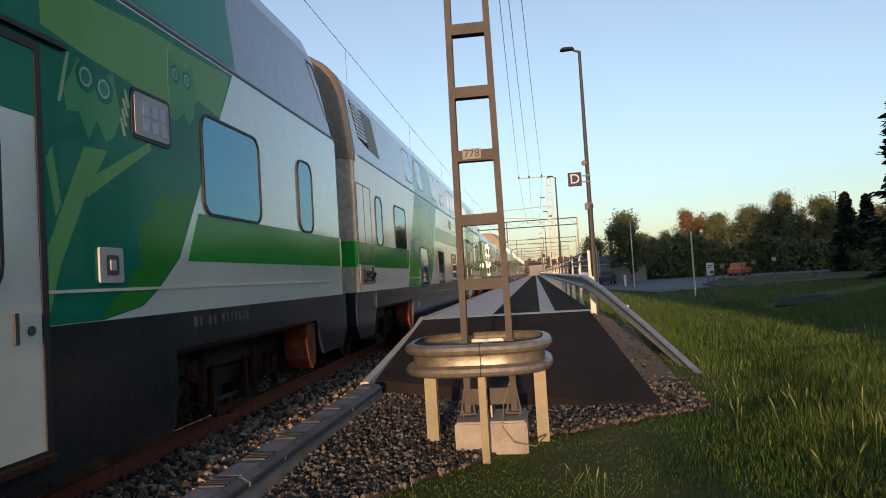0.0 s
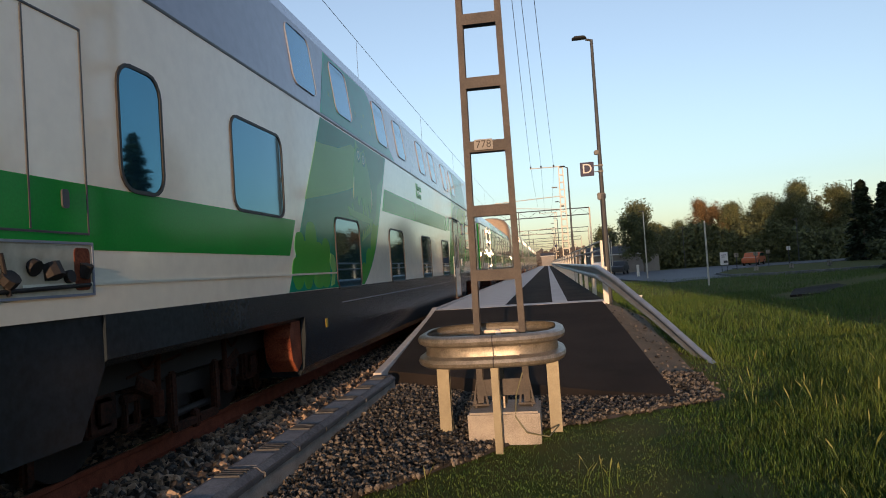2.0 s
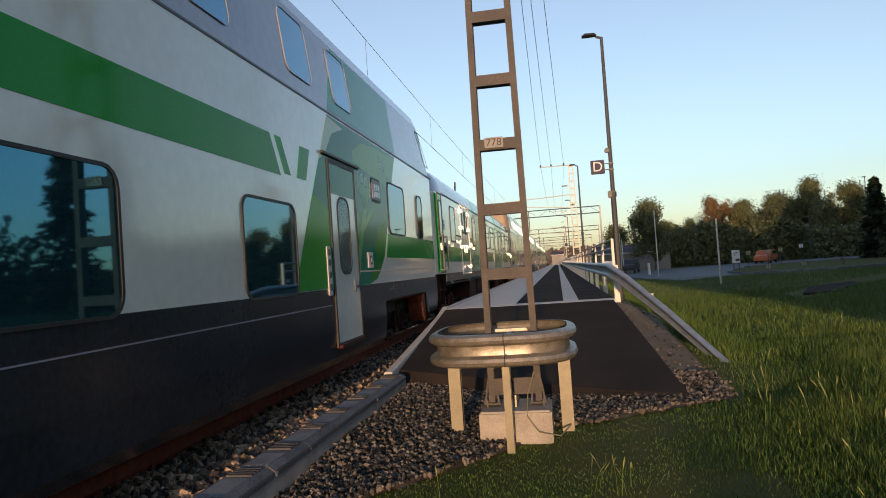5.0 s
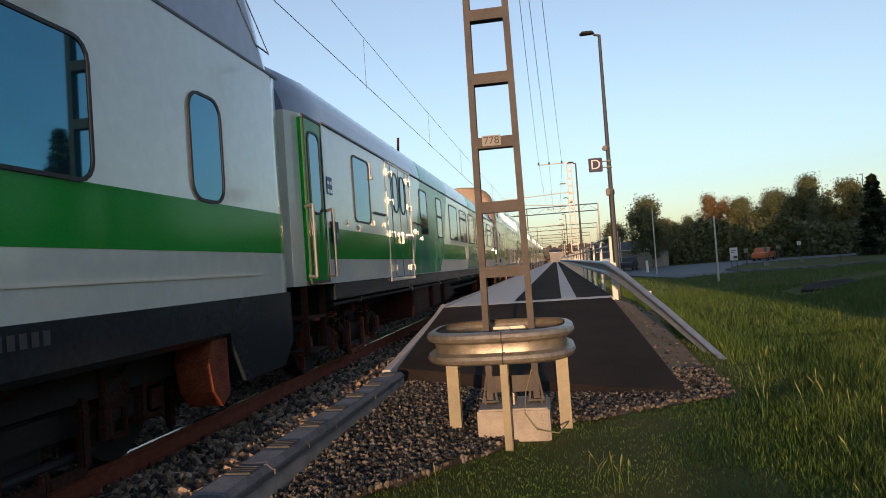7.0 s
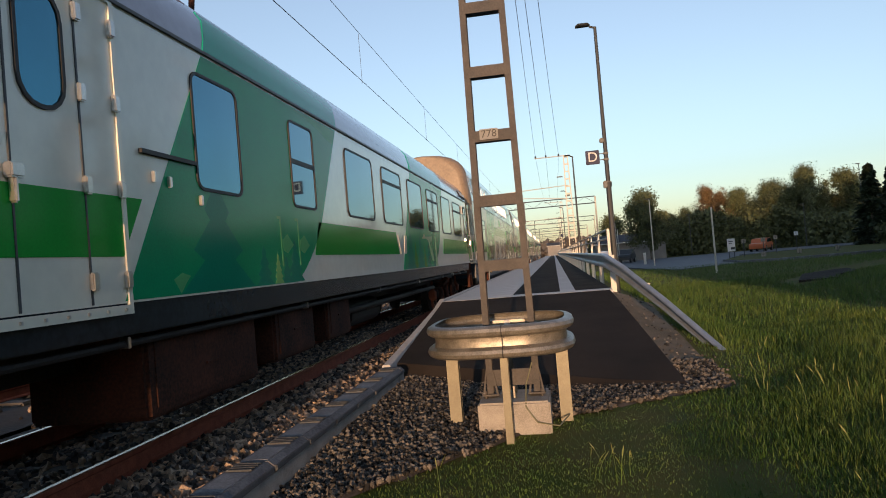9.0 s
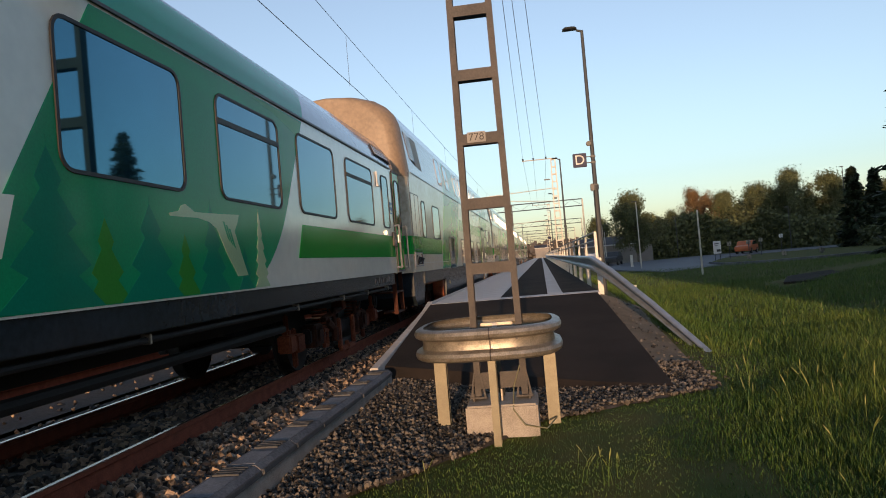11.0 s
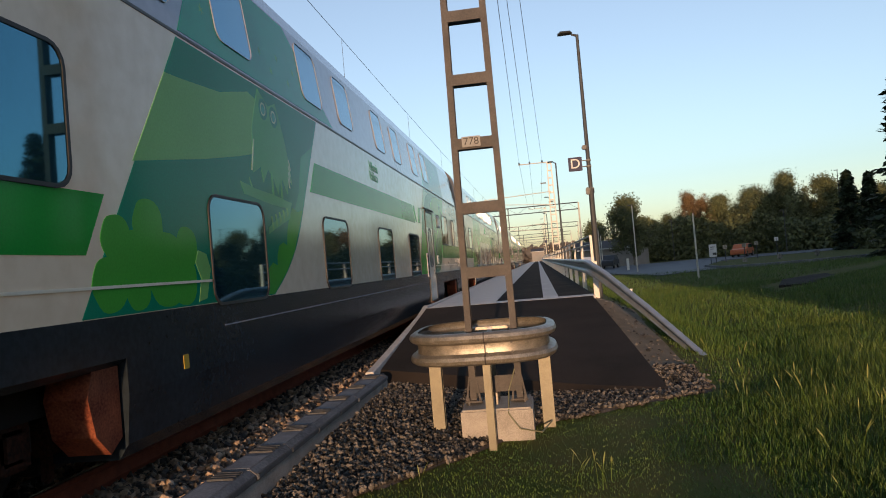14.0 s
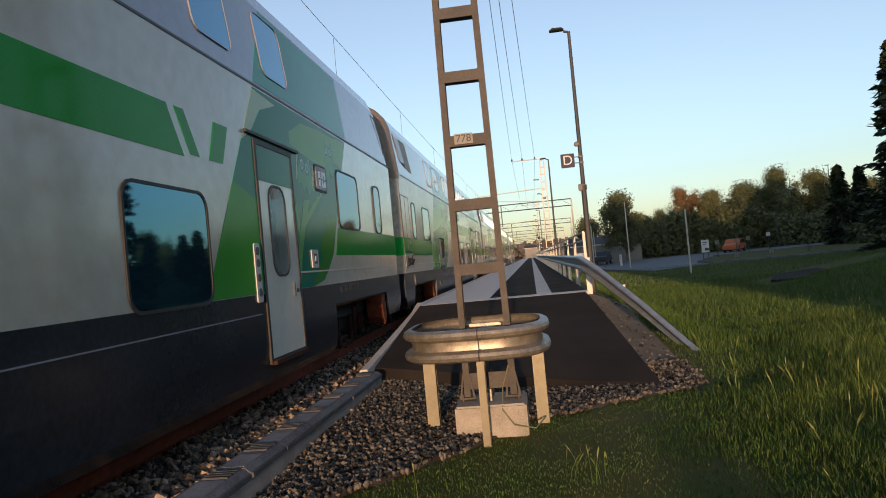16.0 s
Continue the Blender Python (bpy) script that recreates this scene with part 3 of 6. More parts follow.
    for u0, u1, tip in ((-1.45, -0.05, 1), (-25.85, -24.5, -1)):
        bm = bmesh.new()
        outer, inner = (u1, u0) if tip > 0 else (u0, u1)
        pts = [(inner, 1.53), (inner, 1.2), (inner + tip * 0.25, 0.80), (outer - tip * 0.25, 0.80), (outer, 1.02), (outer, 1.53)]
        lo = [bm.verts.new((1.58, u, z)) for u, z in pts]
        hi = [bm.verts.new((-1.58, u, z)) for u, z in pts]
        bm.faces.new(lo)
        bm.faces.new(hi[::-1])
        for i in range(6):
            bm.faces.new((lo[i], lo[(i + 1) % 6], hi[(i + 1) % 6], hi[i]))
        bmesh.ops.recalc_face_normals(bm, faces=bm.faces[:])
        part("skirt_end", bm, COACH_DARK, t, "dark grey painted skirt end")
    for u, s in ((-1.47, -1), (-20.93, -1)):       # rusty guard plates at the trailing end of each arch
        pts = [(u, 1.30), (u, 0.74), (u + s * 0.13, 0.66), (u + s * 0.27, 0.80), (u + s * 0.33, 1.05), (u + s * 0.24, 1.30)]
        part("mud_guard", plate(pts[::-1], lambda z: 1.55, -0.30, 0.0), RUST, t, "rust-brown steel guard plate")
    for u in (-3.25, -22.7):
        bogie(t, u, rng, BOGIE)
    part("underframe", boxes((-1.2, 1.2, -24.9, -1.0, 0.95, 1.25), (-0.9, 0.9, -20.9, -5.0, 0.5, 0.9)), UNDER, t)
    # livery: stripes
    W = wall_dd
    part("stripe", plate([(-4.77, 1.93), (-0.3, 1.93), (-0.3, 2.33), (-4.55, 2.33)][::1], W, -0.01, 0.003), STRIPE, t, "green painted stripe")
    part("stripe", plate([(-25.56, 1.93), (-21.25, 1.93), (-21.02, 2.33), (-25.56, 2.33)], W, -0.01, 0.003), STRIPE, t, "green painted stripe")
    part("stripe", plate([(-16.72, 2.75), (-9.08, 2.75), (-9.32, 3.15), (-16.46, 3.15)], W, -0.01, 0.003), STRIPE, t, "green painted stripe")
    for u, s in ((-26.03, 1), (0, -1)):       # stripe carried round the corner
        bm = bmesh.new()
        ring = [(1.604, u + s * 0.46), (1.604, u + s * 0.45), (1.597, u + s * 0.33), (1.573, u + s * 0.23), (1.533, u + s * 0.14), (1.477, u + s * 0.07), (1.413, u + s * 0.02), (1.35, u - s * 0.005)] if s > 0 else [(1.604, u + s * 0.34), (1.58, u + s * 0.14), (1.525, u + s * 0.04), (1.445, u - s * 0.004)]
        a = [bm.verts.new((x, y, 1.93)) for x, y in ring]
        b = [bm.verts.new((x, y, 2.33)) for x, y in ring]
        for i in range(len(ring) - 1):
            bm.faces.new((a[i], a[i + 1], b[i + 1], b[i]))
        bmesh.ops.recalc_face_normals(bm, faces=bm.faces[:])
        part("stripe", bm, STRIPE, t, "green painted stripe")
    # forest panels, lower side
    part("art_panel", plate(art_region(-19.9, -16.25, 1.535, 3.72, 0.5), W, -0.01, 0.003), ART_DARK, t, "dark green painted forest panel")
    part("art_panel", plate([(slant(-7.45, 1.535), 1.535), (-7.58, 1.535), (-7.58, 3.13), (-6.43, 3.13), (-6.43, 1.535), (-5.9, 1.535), (-5.45, 1.60), (-5.22, 1.72), (slant(-3.74, 1.95), 1.95), (slant(-3.74, 3.72), 3.72), (slant(-7.45, 3.72), 3.72)], W, -0.01, 0.003), ART_DARK, t, "dark green painted forest panel")
    # forest panels, upper deck
    for a, b_ in ((-19.9, -16.25), (-7.45, -4.2)):
        part("art_panel", plate([(slant(a, 3.79), 3.79), (b_ + (0.8 if b_ < -10 else 0.55), 3.79), (b_ - (0.7 if b_ < -10 else -0.6), 4.78), (slant(a, 4.78), 4.78)], W, -0.01, 0.003), ART_TEAL, t, "green painted forest panel on the upper deck")
    # light hill, bushes, boughs and birds, each a flat painted shape
    def paint(name, pts, material, h, label):
        part(name, plate(pts, W, -0.004, 0.003 + (h - 0.003) * 0.18), material, t, label)

    paint("painted_hill", [(-20.66, 2.60), (-19.54, 2.77), (-18.81, 2.90), (-18.25, 3.02), (-18.2, 3.55), (-18.5, 3.60), (-19.16, 3.44), (-19.9, 3.38), (-20.13, 3.37)], ART_LIGHT, 0.005, "light green painted hill")
    paint("painted_hill", [(-6.40, 3.28), (-6.0, 3.22), (-5.51, 3.18), (-4.88, 3.04), (-4.46, 3.30), (-4.06, 3.24), (-3.80, 3.69), (-4.7, 3.66), (-5.22, 3.66), (-5.92, 3.61), (-6.40, 3.42)], ART_LIGHT, 0.005, "light green painted hill")
    paint("painted_hill", [(slant(-7.45, 1.54), 1.54), (-7.60, 1.54), (-7.60, 2.50), (slant(-7.45, 2.65), 2.65)], ART_LEAF, 0.005, "leaf green painted foot of the panel")
    paint("painted_hill", [(slant(-7.45, 3.10), 3.10), (-7.62, 3.20), (-7.3, 3.5), (-6.8, 3.65), (slant(-7.45, 3.70), 3.70)], ART_PALE, 0.005, "pale green painted sky")
    for k, (u, z, r) in enumerate(((-20.92, 2.04, 0.17), (-21.02, 1.74, 0.19), (-20.52, 2.15, 0.20), (-20.70, 1.92, 0.20), (-20.30, 1.83, 0.29), (-19.98, 2.00, 0.17), (-20.05, 1.74, 0.20), (-20.7, 1.70, 0.155))):
        bm = bmesh.new()
        blob(bm, u, z, r, W, -0.004, 0.0034 + 0.00005 * k, wob=0.035, ph=u, seg=24)
        part("painted_bush", bm, ART_LEAF, t, "leaf green painted bush")
    paint("painted_bush", [(-18.62, 1.545), (-18.52, 1.66), (-18.36, 1.71), (-18.31, 1.80), (-18.17, 1.87), (-18.04, 1.84), (-18.02, 1.95), (-17.95, 2.05), (-17.82, 2.09), (-17.70, 2.06), (-17.66, 2.22), (-17.56, 2.38), (-17.44, 2.50), (-17.28, 2.46), (-17.08, 2.49), (-17.47, 2.0), (-17.76, 1.78), (-18.08, 1.60), (-18.19, 1.545)], ART_LEAF, 0.0056, "leaf green painted bush")
    paint("painted_bush", [(-5.92, 1.545), (-5.80, 1.66), (-5.64, 1.72), (-5.58, 1.84), (-5.44, 1.90), (-5.47, 2.05), (-5.40, 2.20), (-5.26, 2.22), (-5.22, 2.36), (-5.10, 2.45), (-4.96, 2.40), (-4.82, 2.50), (-4.60, 2.44), (-4.92, 1.955), (-5.24, 1.73), (-5.47, 1.61), (-5.89, 1.545)], ART_LEAF2, 0.0056, "leaf green painted bush")
    paint("painted_bush", [(-19.84, 1.56), (-19.70, 1.58), (-19.60, 1.82), (-19.66, 1.95), (-19.80, 1.98), (-19.86, 1.88), (-19.78, 1.75)], ART_LIGHT, 0.0145, "light green painted twig")
    for pts in ([(-6.41, 1.60), (-6.30, 1.88), (-6.06, 2.29), (-5.80, 2.64), (-6.04, 2.63), (-6.41, 1.98)], [(-6.04, 2.30), (-5.25, 2.74), (-5.27, 2.79), (-5.98, 2.44)], [(-6.40, 2.50), (-6.33, 2.16), (-6.28, 2.25), (-6.34, 2.58)],
                [(-18.85, 2.66), (-18.77, 2.54), (-18.1, 2.49), (-17.5, 2.47), (-17.44, 2.55), (-18.0, 2.60), (-18.5, 2.62)], [(-18.21, 2.17), (-18.2, 2.24), (-17.7, 2.43), (-17.5, 2.50), (-17.53, 2.37)], [(-18.62, 2.72), (-18.58, 2.60), (-18.52, 2.60)]):
        paint("painted_branch", pts, ART_SOFT if pts[0][0] < -10 else ART_LIGHT, 0.0125, "light green painted branch")
    for k in range(5):
        u = -18.1 + k * 0.12
        paint("painted_twig", [(u, 2.20 + k * 0.045), (u + 0.05, 2.24 + k * 0.045), (u + 0.02, 2.36 + k * 0.03), (u - 0.02, 2.36 + k * 0.03)], ART_LIGHT, 0.0135, "light green painted notch")
    paint("painted_edge", [(slant(-16.60, 2.2), 2.2), (slant(-16.27, 2.2), 2.2), (slant(-16.27, 3.35), 3.35), (slant(-16.62, 3.15), 3.15), (slant(-16.5, 2.7), 2.7)], ART_MID, 0.0052, "mid green painted edge")
    for u, z in ((-18.02, 2.55), (-17.76, 2.55)):
        paint("painted_leg", [(u, z), (u + 0.05, z), (u + 0.05, z + 0.3), (u, z + 0.3)], ART_SOFT, 0.014, "soft green painted leg")
    paint("painted_bird", [(-18.50, 2.78), (-18.3, 2.86), (-18.25, 2.70), (-18.1, 2.86), (-17.98, 2.80), (-17.85, 2.62), (-17.74, 2.84), (-17.55, 2.64), (-17.50, 2.84), (-17.38, 2.76), (-17.42, 2.96), (-17.55, 3.3), (-17.62, 3.42), (-17.75, 3.64), (-17.97, 3.56), (-18.24, 3.70), (-18.36, 3.45), (-18.46, 3.25)], ART_SOFT, 0.013, "soft green painted bird shape")
    paint("painted_bird", [(-6.20, 2.82), (-6.08, 2.84), (-5.99, 2.68), (-5.9, 2.82), (-5.80, 2.70), (-5.72, 2.74), (-5.62, 2.90), (-5.70, 3.18), (-5.9, 3.10), (-6.07, 3.18), (-6.22, 2.95)], ART_SOFT, 0.013, "soft green painted bird shape")
    paint("painted_bird", [(-4.93, 3.10), (-4.85, 3.04), (-4.75, 3.13), (-4.66, 3.05), (-4.56, 3.12), (-4.52, 3.3), (-4.56, 3.5), (-4.57, 3.60), (-4.66, 3.52), (-4.84, 3.52), (-4.95, 3.60), (-4.97, 3.35)], ART_SOFT, 0.013, "soft green painted bird shape")
    for u0, z0, st in ((-18.55, 2.80, 1), (-17.48, 2.72, -1), (-6.28, 2.86, 1), (-5.60, 2.78, -1)):
        for k in range(4):
            paint("painted_feather", [(u0 + 0.02 * k, z0 + 0.07 * k), (u0 + 0.02 * k + 0.03, z0 + 0.07 * k), (u0 + 0.02 * k + 0.03 + 0.04 * st, z0 + 0.07 * k + 0.12), (u0 + 0.02 * k + 0.04 * st, z0 + 0.07 * k + 0.12)], ART_PALE, 0.0142 + 0.0003 * k, "pale green painted feather")
    for u, z, r in ((-18.12, 3.50, 0.085), (-17.83, 3.47, 0.085), (-6.0, 3.08, 0.075), (-5.81, 3.05, 0.075), (-4.85, 3.42, 0.055), (-4.66, 3.42, 0.055)):
        for name, k, material, h in (("painted_disc", 1.35, ART_DARK, 0.0150), ("painted_ring", 0.85, ART_PALE, 0.0158), ("painted_disc", 0.62, ART_TEAL, 0.0166)):
            bm = bmesh.new()
            blob(bm, u, z, r * k, W, -0.004, 0.003 + (h - 0.003) * 0.18)
            part(name, bm, material, t, "small round painted shape")
    for k in range(14):
        u = -19.3 + k * 0.27 if k < 10 else -7.1 + (k - 10) * 0.8
        z = 4.0 + 0.5 * rng.random()
        pts = []
        for i in range(12):
            a, r = 2 * pi * i / 12, 0.06 if i % 2 else 0.016
            pts.append((u + r * cos(a), z + r * sin(a)))
        paint("painted_star", pts, ART_SOFT, 0.006, "small soft green painted star")
    # seams and lines
    part("seam", plate([(-25.3, 3.74), (-0.1, 3.74), (-0.1, 3.765), (-25.3, 3.765)], lambda z: 1.60, -0.01, 0.006), LINE, t)
    part("trim_line", plate([(-7.5 + 1.06, 1.715), (-0.75, 1.715), (-0.75, 1.735), (-6.44, 1.735)], W, 0, 0.0095), COACH_WHITE, t)
    part("trim_line", plate([(-25.2, 1.715), (-19.6, 1.715), (-19.6, 1.735), (-25.2, 1.735)], W, 0, 0.0115), COACH_WHITE, t)
    part("trim_line", plate([(-19.4, 1.325), (-7.7, 1.325), (-7.7, 1.336), (-19.4, 1.336)], W, 0, 0.006), COACH_GREY, t)
    bars = bmesh.new()
    for k in range(13):
        if k in (2, 5):
            continue
        plate([(-4.7 + k * 0.085, 1.40), (-4.65 + k * 0.085, 1.40), (-4.65 + k * 0.085, 1.48), (-4.7 + k * 0.085, 1.48)], W, 0, 0.004, bars)
    parts("number_bar", bars, mat("faint_number_grey", (0.045, 0.048, 0.053), 0.6) if "faint_number_grey" not in bpy.data.materials else bpy.data.materials["faint_number_grey"], t)
    part("warning_label", plate(rrect(-20.16, 1.06, -20.08, 1.17, 0.01), W, 0, 0.004), mat("yellow_label", (0.55, 0.36, 0.03), 0.5), t, "small yellow warning label")
    # windows
    for u0, u1 in ((-4.43, -3.20), (-22.55, -21.36)):
        window(t, W, u0, 2.35, u1, 3.19, 0.12)
    for u0, u1 in ((-1.98, -1.48), (-24.25, -23.75)):
        window(t, W, u0, 2.35, u1, 3.19, 0.14)
    for u0 in (-19.55, -16.30, -13.06, -9.98):
        window(t, W, u0 - (0.06 if u0 > -10 else 0), 1.53, u0 + 1.20, 2.45, 0.13)
    for u0 in (-20.72, -19.06, -16.62, -14.95, -12.50, -10.83, -8.66, -7.03):
        window(t, W, u0, 3.97, u0 + 0.82, 4.71, 0.12, rim=0.007, glass=GLASS_UPPER, rim_mat=COACH_GREY)
    # information panel, small hatch
    p = part("information_panel", plate(rrect(-5.50, 2.79, -4.97, 3.16, 0.05), W, 0, 0.012), RUBBER, t, "framed notice panel")
    part("notice", plate(rrect(-5.47, 2.82, -5.0, 3.13, 0.03), W, 0, 0.016), SIGN_WHITE, p)
    bm = bmesh.new()
    for k in range(3):
        for j in range(2):
            plate([(-5.36 + k * 0.12, 2.86 + j * 0.12), (-5.28 + k * 0.12, 2.86 + j * 0.12), (-5.28 + k * 0.12, 2.95 + j * 0.12), (-5.36 + k * 0.12, 2.95 + j * 0.12)], W, 0, 0.0185, bm)
    parts("notice_field", bm, COACH_GREY, p)
    p = part("socket_hatch", plate(rrect(-5.95, 1.77, -5.69, 2.00, 0.02), W, 0, 0.02), SIGN_WHITE, t, "small pale hatch with a recessed latch")
    part("latch", plate(rrect(-5.89, 1.82, -5.75, 1.95, 0.02), W, 0, 0.026), LINE, p)
    part("latch_knob", plate(rrect(-5.85, 1.85, -5.79, 1.92, 0.01), W, 0, 0.032), SIGN_WHITE, p)
    # passenger door
    d = part("door", plate([(-7.53, 0.84), (-6.48, 0.84), (-6.48, 3.10), (-7.53, 3.10)], lambda z: 1.60, -0.06, 0.006), COACH_WHITE, t, "white sliding entrance door with a tall window")
    part("door_top_panel", plate([(-7.53, 2.72), (-6.48, 2.72), (-6.48, 3.10), (-7.53, 3.10)], W, 0, 0.010), ART_DARK, d)
    window(d, W, -7.26, 1.72, -6.78, 2.68, 0.16, name="door_window")
    part("door_seal", ring_plate([(-7.58, 0.80), (-6.43, 0.80), (-6.43, 3.15), (-7.58, 3.15)], [(-7.53, 0.85), (-6.48, 0.85), (-6.48, 3.10), (-7.53, 3.10)], lambda z: 1.60, -0.01, 0.016), RUBBER, d)
    part("door_handle", plate(rrect(-6.70, 1.45, -6.67, 1.62, 0.01), W, 0, 0.02), LINE, d)
    bm = bmesh.new()
    blob(bm, -6.57, 1.52, 0.025, W, 0, 0.02)
    part("door_lock", bm, LINE, d)
    part("door_step", boxes((1.35, 1.66, -7.55, -6.45, 0.79, 0.83)), BOGIE, d)
    part("rain_rail", plate([(-7.80, 3.18), (-6.20, 3.18), (-6.20, 3.21), (-7.80, 3.21)], W, 0, 0.035), RUBBER, t)
    p = part("button_panel", plate(rrect(-7.80, 1.45, -7.66, 2.05, 0.03), W, 0, 0.014), SIGN_WHITE, t, "pale panel of round door buttons")
    for z in (1.55, 1.70, 1.85, 1.97):
        bm = bmesh.new()
        blob(bm, -7.73, z, 0.042, W, 0, 0.022)
        part("button", bm, LINE, p)
    # front hatch and the sockets under it
    h = part("service_hatch", ring_plate([(-25.59, 2.02), (-24.62, 2.02), (-24.62, 3.29), (-25.59, 3.29)], [(-25.577, 2.033), (-24.633, 2.033), (-24.633, 3.277), (-25.577, 3.277)], W, 0, 0.007), LINE, t)
    part("hatch_joint", plate([(-25.12, 2.04), (-25.108, 2.04), (-25.108, 3.27), (-25.12, 3.27)], W, 0, 0.007), LINE, h)
    part("hatch_latch", plate(rrect(-24.86, 2.17, -24.80, 2.28, 0.02), W, 0, 0.014), LINE, h)
    eq = part("socket_box", plate([(-25.59, 1.67), (-24.62, 1.67), (-24.62, 1.96), (-25.59, 1.96)], W, -0.01, 0.008), CORNER, t, "open box of pipes and sockets")
    part("box_rim", ring_plate([(-25.605, 1.655), (-24.605, 1.655), (-24.605, 1.975), (-25.605, 1.975)], [(-25.59, 1.67), (-24.62, 1.67), (-24.62, 1.96), (-25.59, 1.96)], W, 0, 0.016), COACH_GREY, eq)
    part("rust_stain", plate(rrect(-24.78, 1.69, -24.64, 1.94, 0.03), W, 0, 0.012), RUST, eq, "rust-stained end of the box")
    bm = bmesh.new()
    for u in (-25.3, -25.12, -24.98, -24.84, -24.7):
        tube(bm, (1.60, u, 1.74 + rng.random() * 0.1), (1.635, u, 1.76 + rng.random() * 0.1), 0.035 + 0.03 * rng.random(), seg=10)
    tube(bm, (1.615, -25.4, 1.70), (1.615, -24.65, 1.72), 0.012)
    tube(bm, (1.615, -25.35, 1.90), (1.615, -25.3, 1.68), 0.014)
    part("socket", bm, UNDER, eq)
    # roof grilles at both ends
    for u0, u1 in ((-25.25, -24.35),):
        v = part("grille", plate([(-25.02, 4.10), (-24.40, 4.02), (-24.62, 4.70), (-25.28, 4.70)], W, -0.01, 0.006), UNDER, t, "dark ventilation grille")
        bm = bmesh.new()
        for k in range(9):
            z = 4.12 + k * 0.066
            sh = -(z - 4.06) * 0.38
            plate([(-25.02 + sh, z), (-24.42 + sh * 0.9, z), (-24.42 + sh * 0.9, z + 0.026), (-25.02 + sh, z + 0.026)], W, 0, 0.016, bm)
        for k in range(8):
            u = -24.98 + k * 0.075
            plate([(u, 4.10), (u + 0.02, 4.10), (u - 0.22, 4.69), (u - 0.24, 4.69)], W, 0, 0.0145, bm)
        parts("grille_bar", bm, COACH_GREY, v)
        part("louvre", plate([(-24.34, 4.02), (-23.55, 3.98), (-23.75, 4.70), (-24.56, 4.70)], W, -0.01, 0.006), END_GREY, t, "brown louvred roof panel")
    part("roof_hatch_seam", ring_plate([(-0.78, 4.70), (-1.08, 4.70), (-0.52, 3.98), (-0.20, 3.98)], [(-0.80, 4.68), (-1.05, 4.68), (-0.53, 4.0), (-0.23, 4.0)], W, 0, 0.006), LINE, t)
    # operator mark as two plain slanted shapes, and a slogan
    bm = bmesh.new()
    plate([(-9.20, 3.15), (-9.04, 3.15), (-8.80, 2.78), (-8.97, 2.78)], W, 0, 0.004, bm)
    plate([(-8.62, 2.78), (-8.34, 2.78), (-8.18, 3.15), (-8.48, 3.15)], W, 0, 0.004, bm)
    part("operator_mark", bm, STRIPE, t, "green painted operator mark")
    for j, line in enumerate(("Vihrein", "Valinta")):
        cu = bpy.data.curves.new("slogan", "FONT")
        cu.body, cu.size, cu.extrude = line, 0.225, 0.002
        tmp = bpy.data.objects.new("slogan", cu)
        me = bpy.data.meshes.new_from_object(tmp)
        bpy.data.objects.remove(tmp)
        me.materials.clear()
        me.materials.append(ART_SOFT)
        ob = new("slogan", me)
        ob.parent = t
        ob.matrix_local = Matrix.Translation((1.604, -13.35, 3.46 - j * 0.17)) @ Matrix(((0, 0, 1, 0), (1, 0, 0, 0), (0, 1, 0, 0), (0, 0, 0, 1)))
    return t


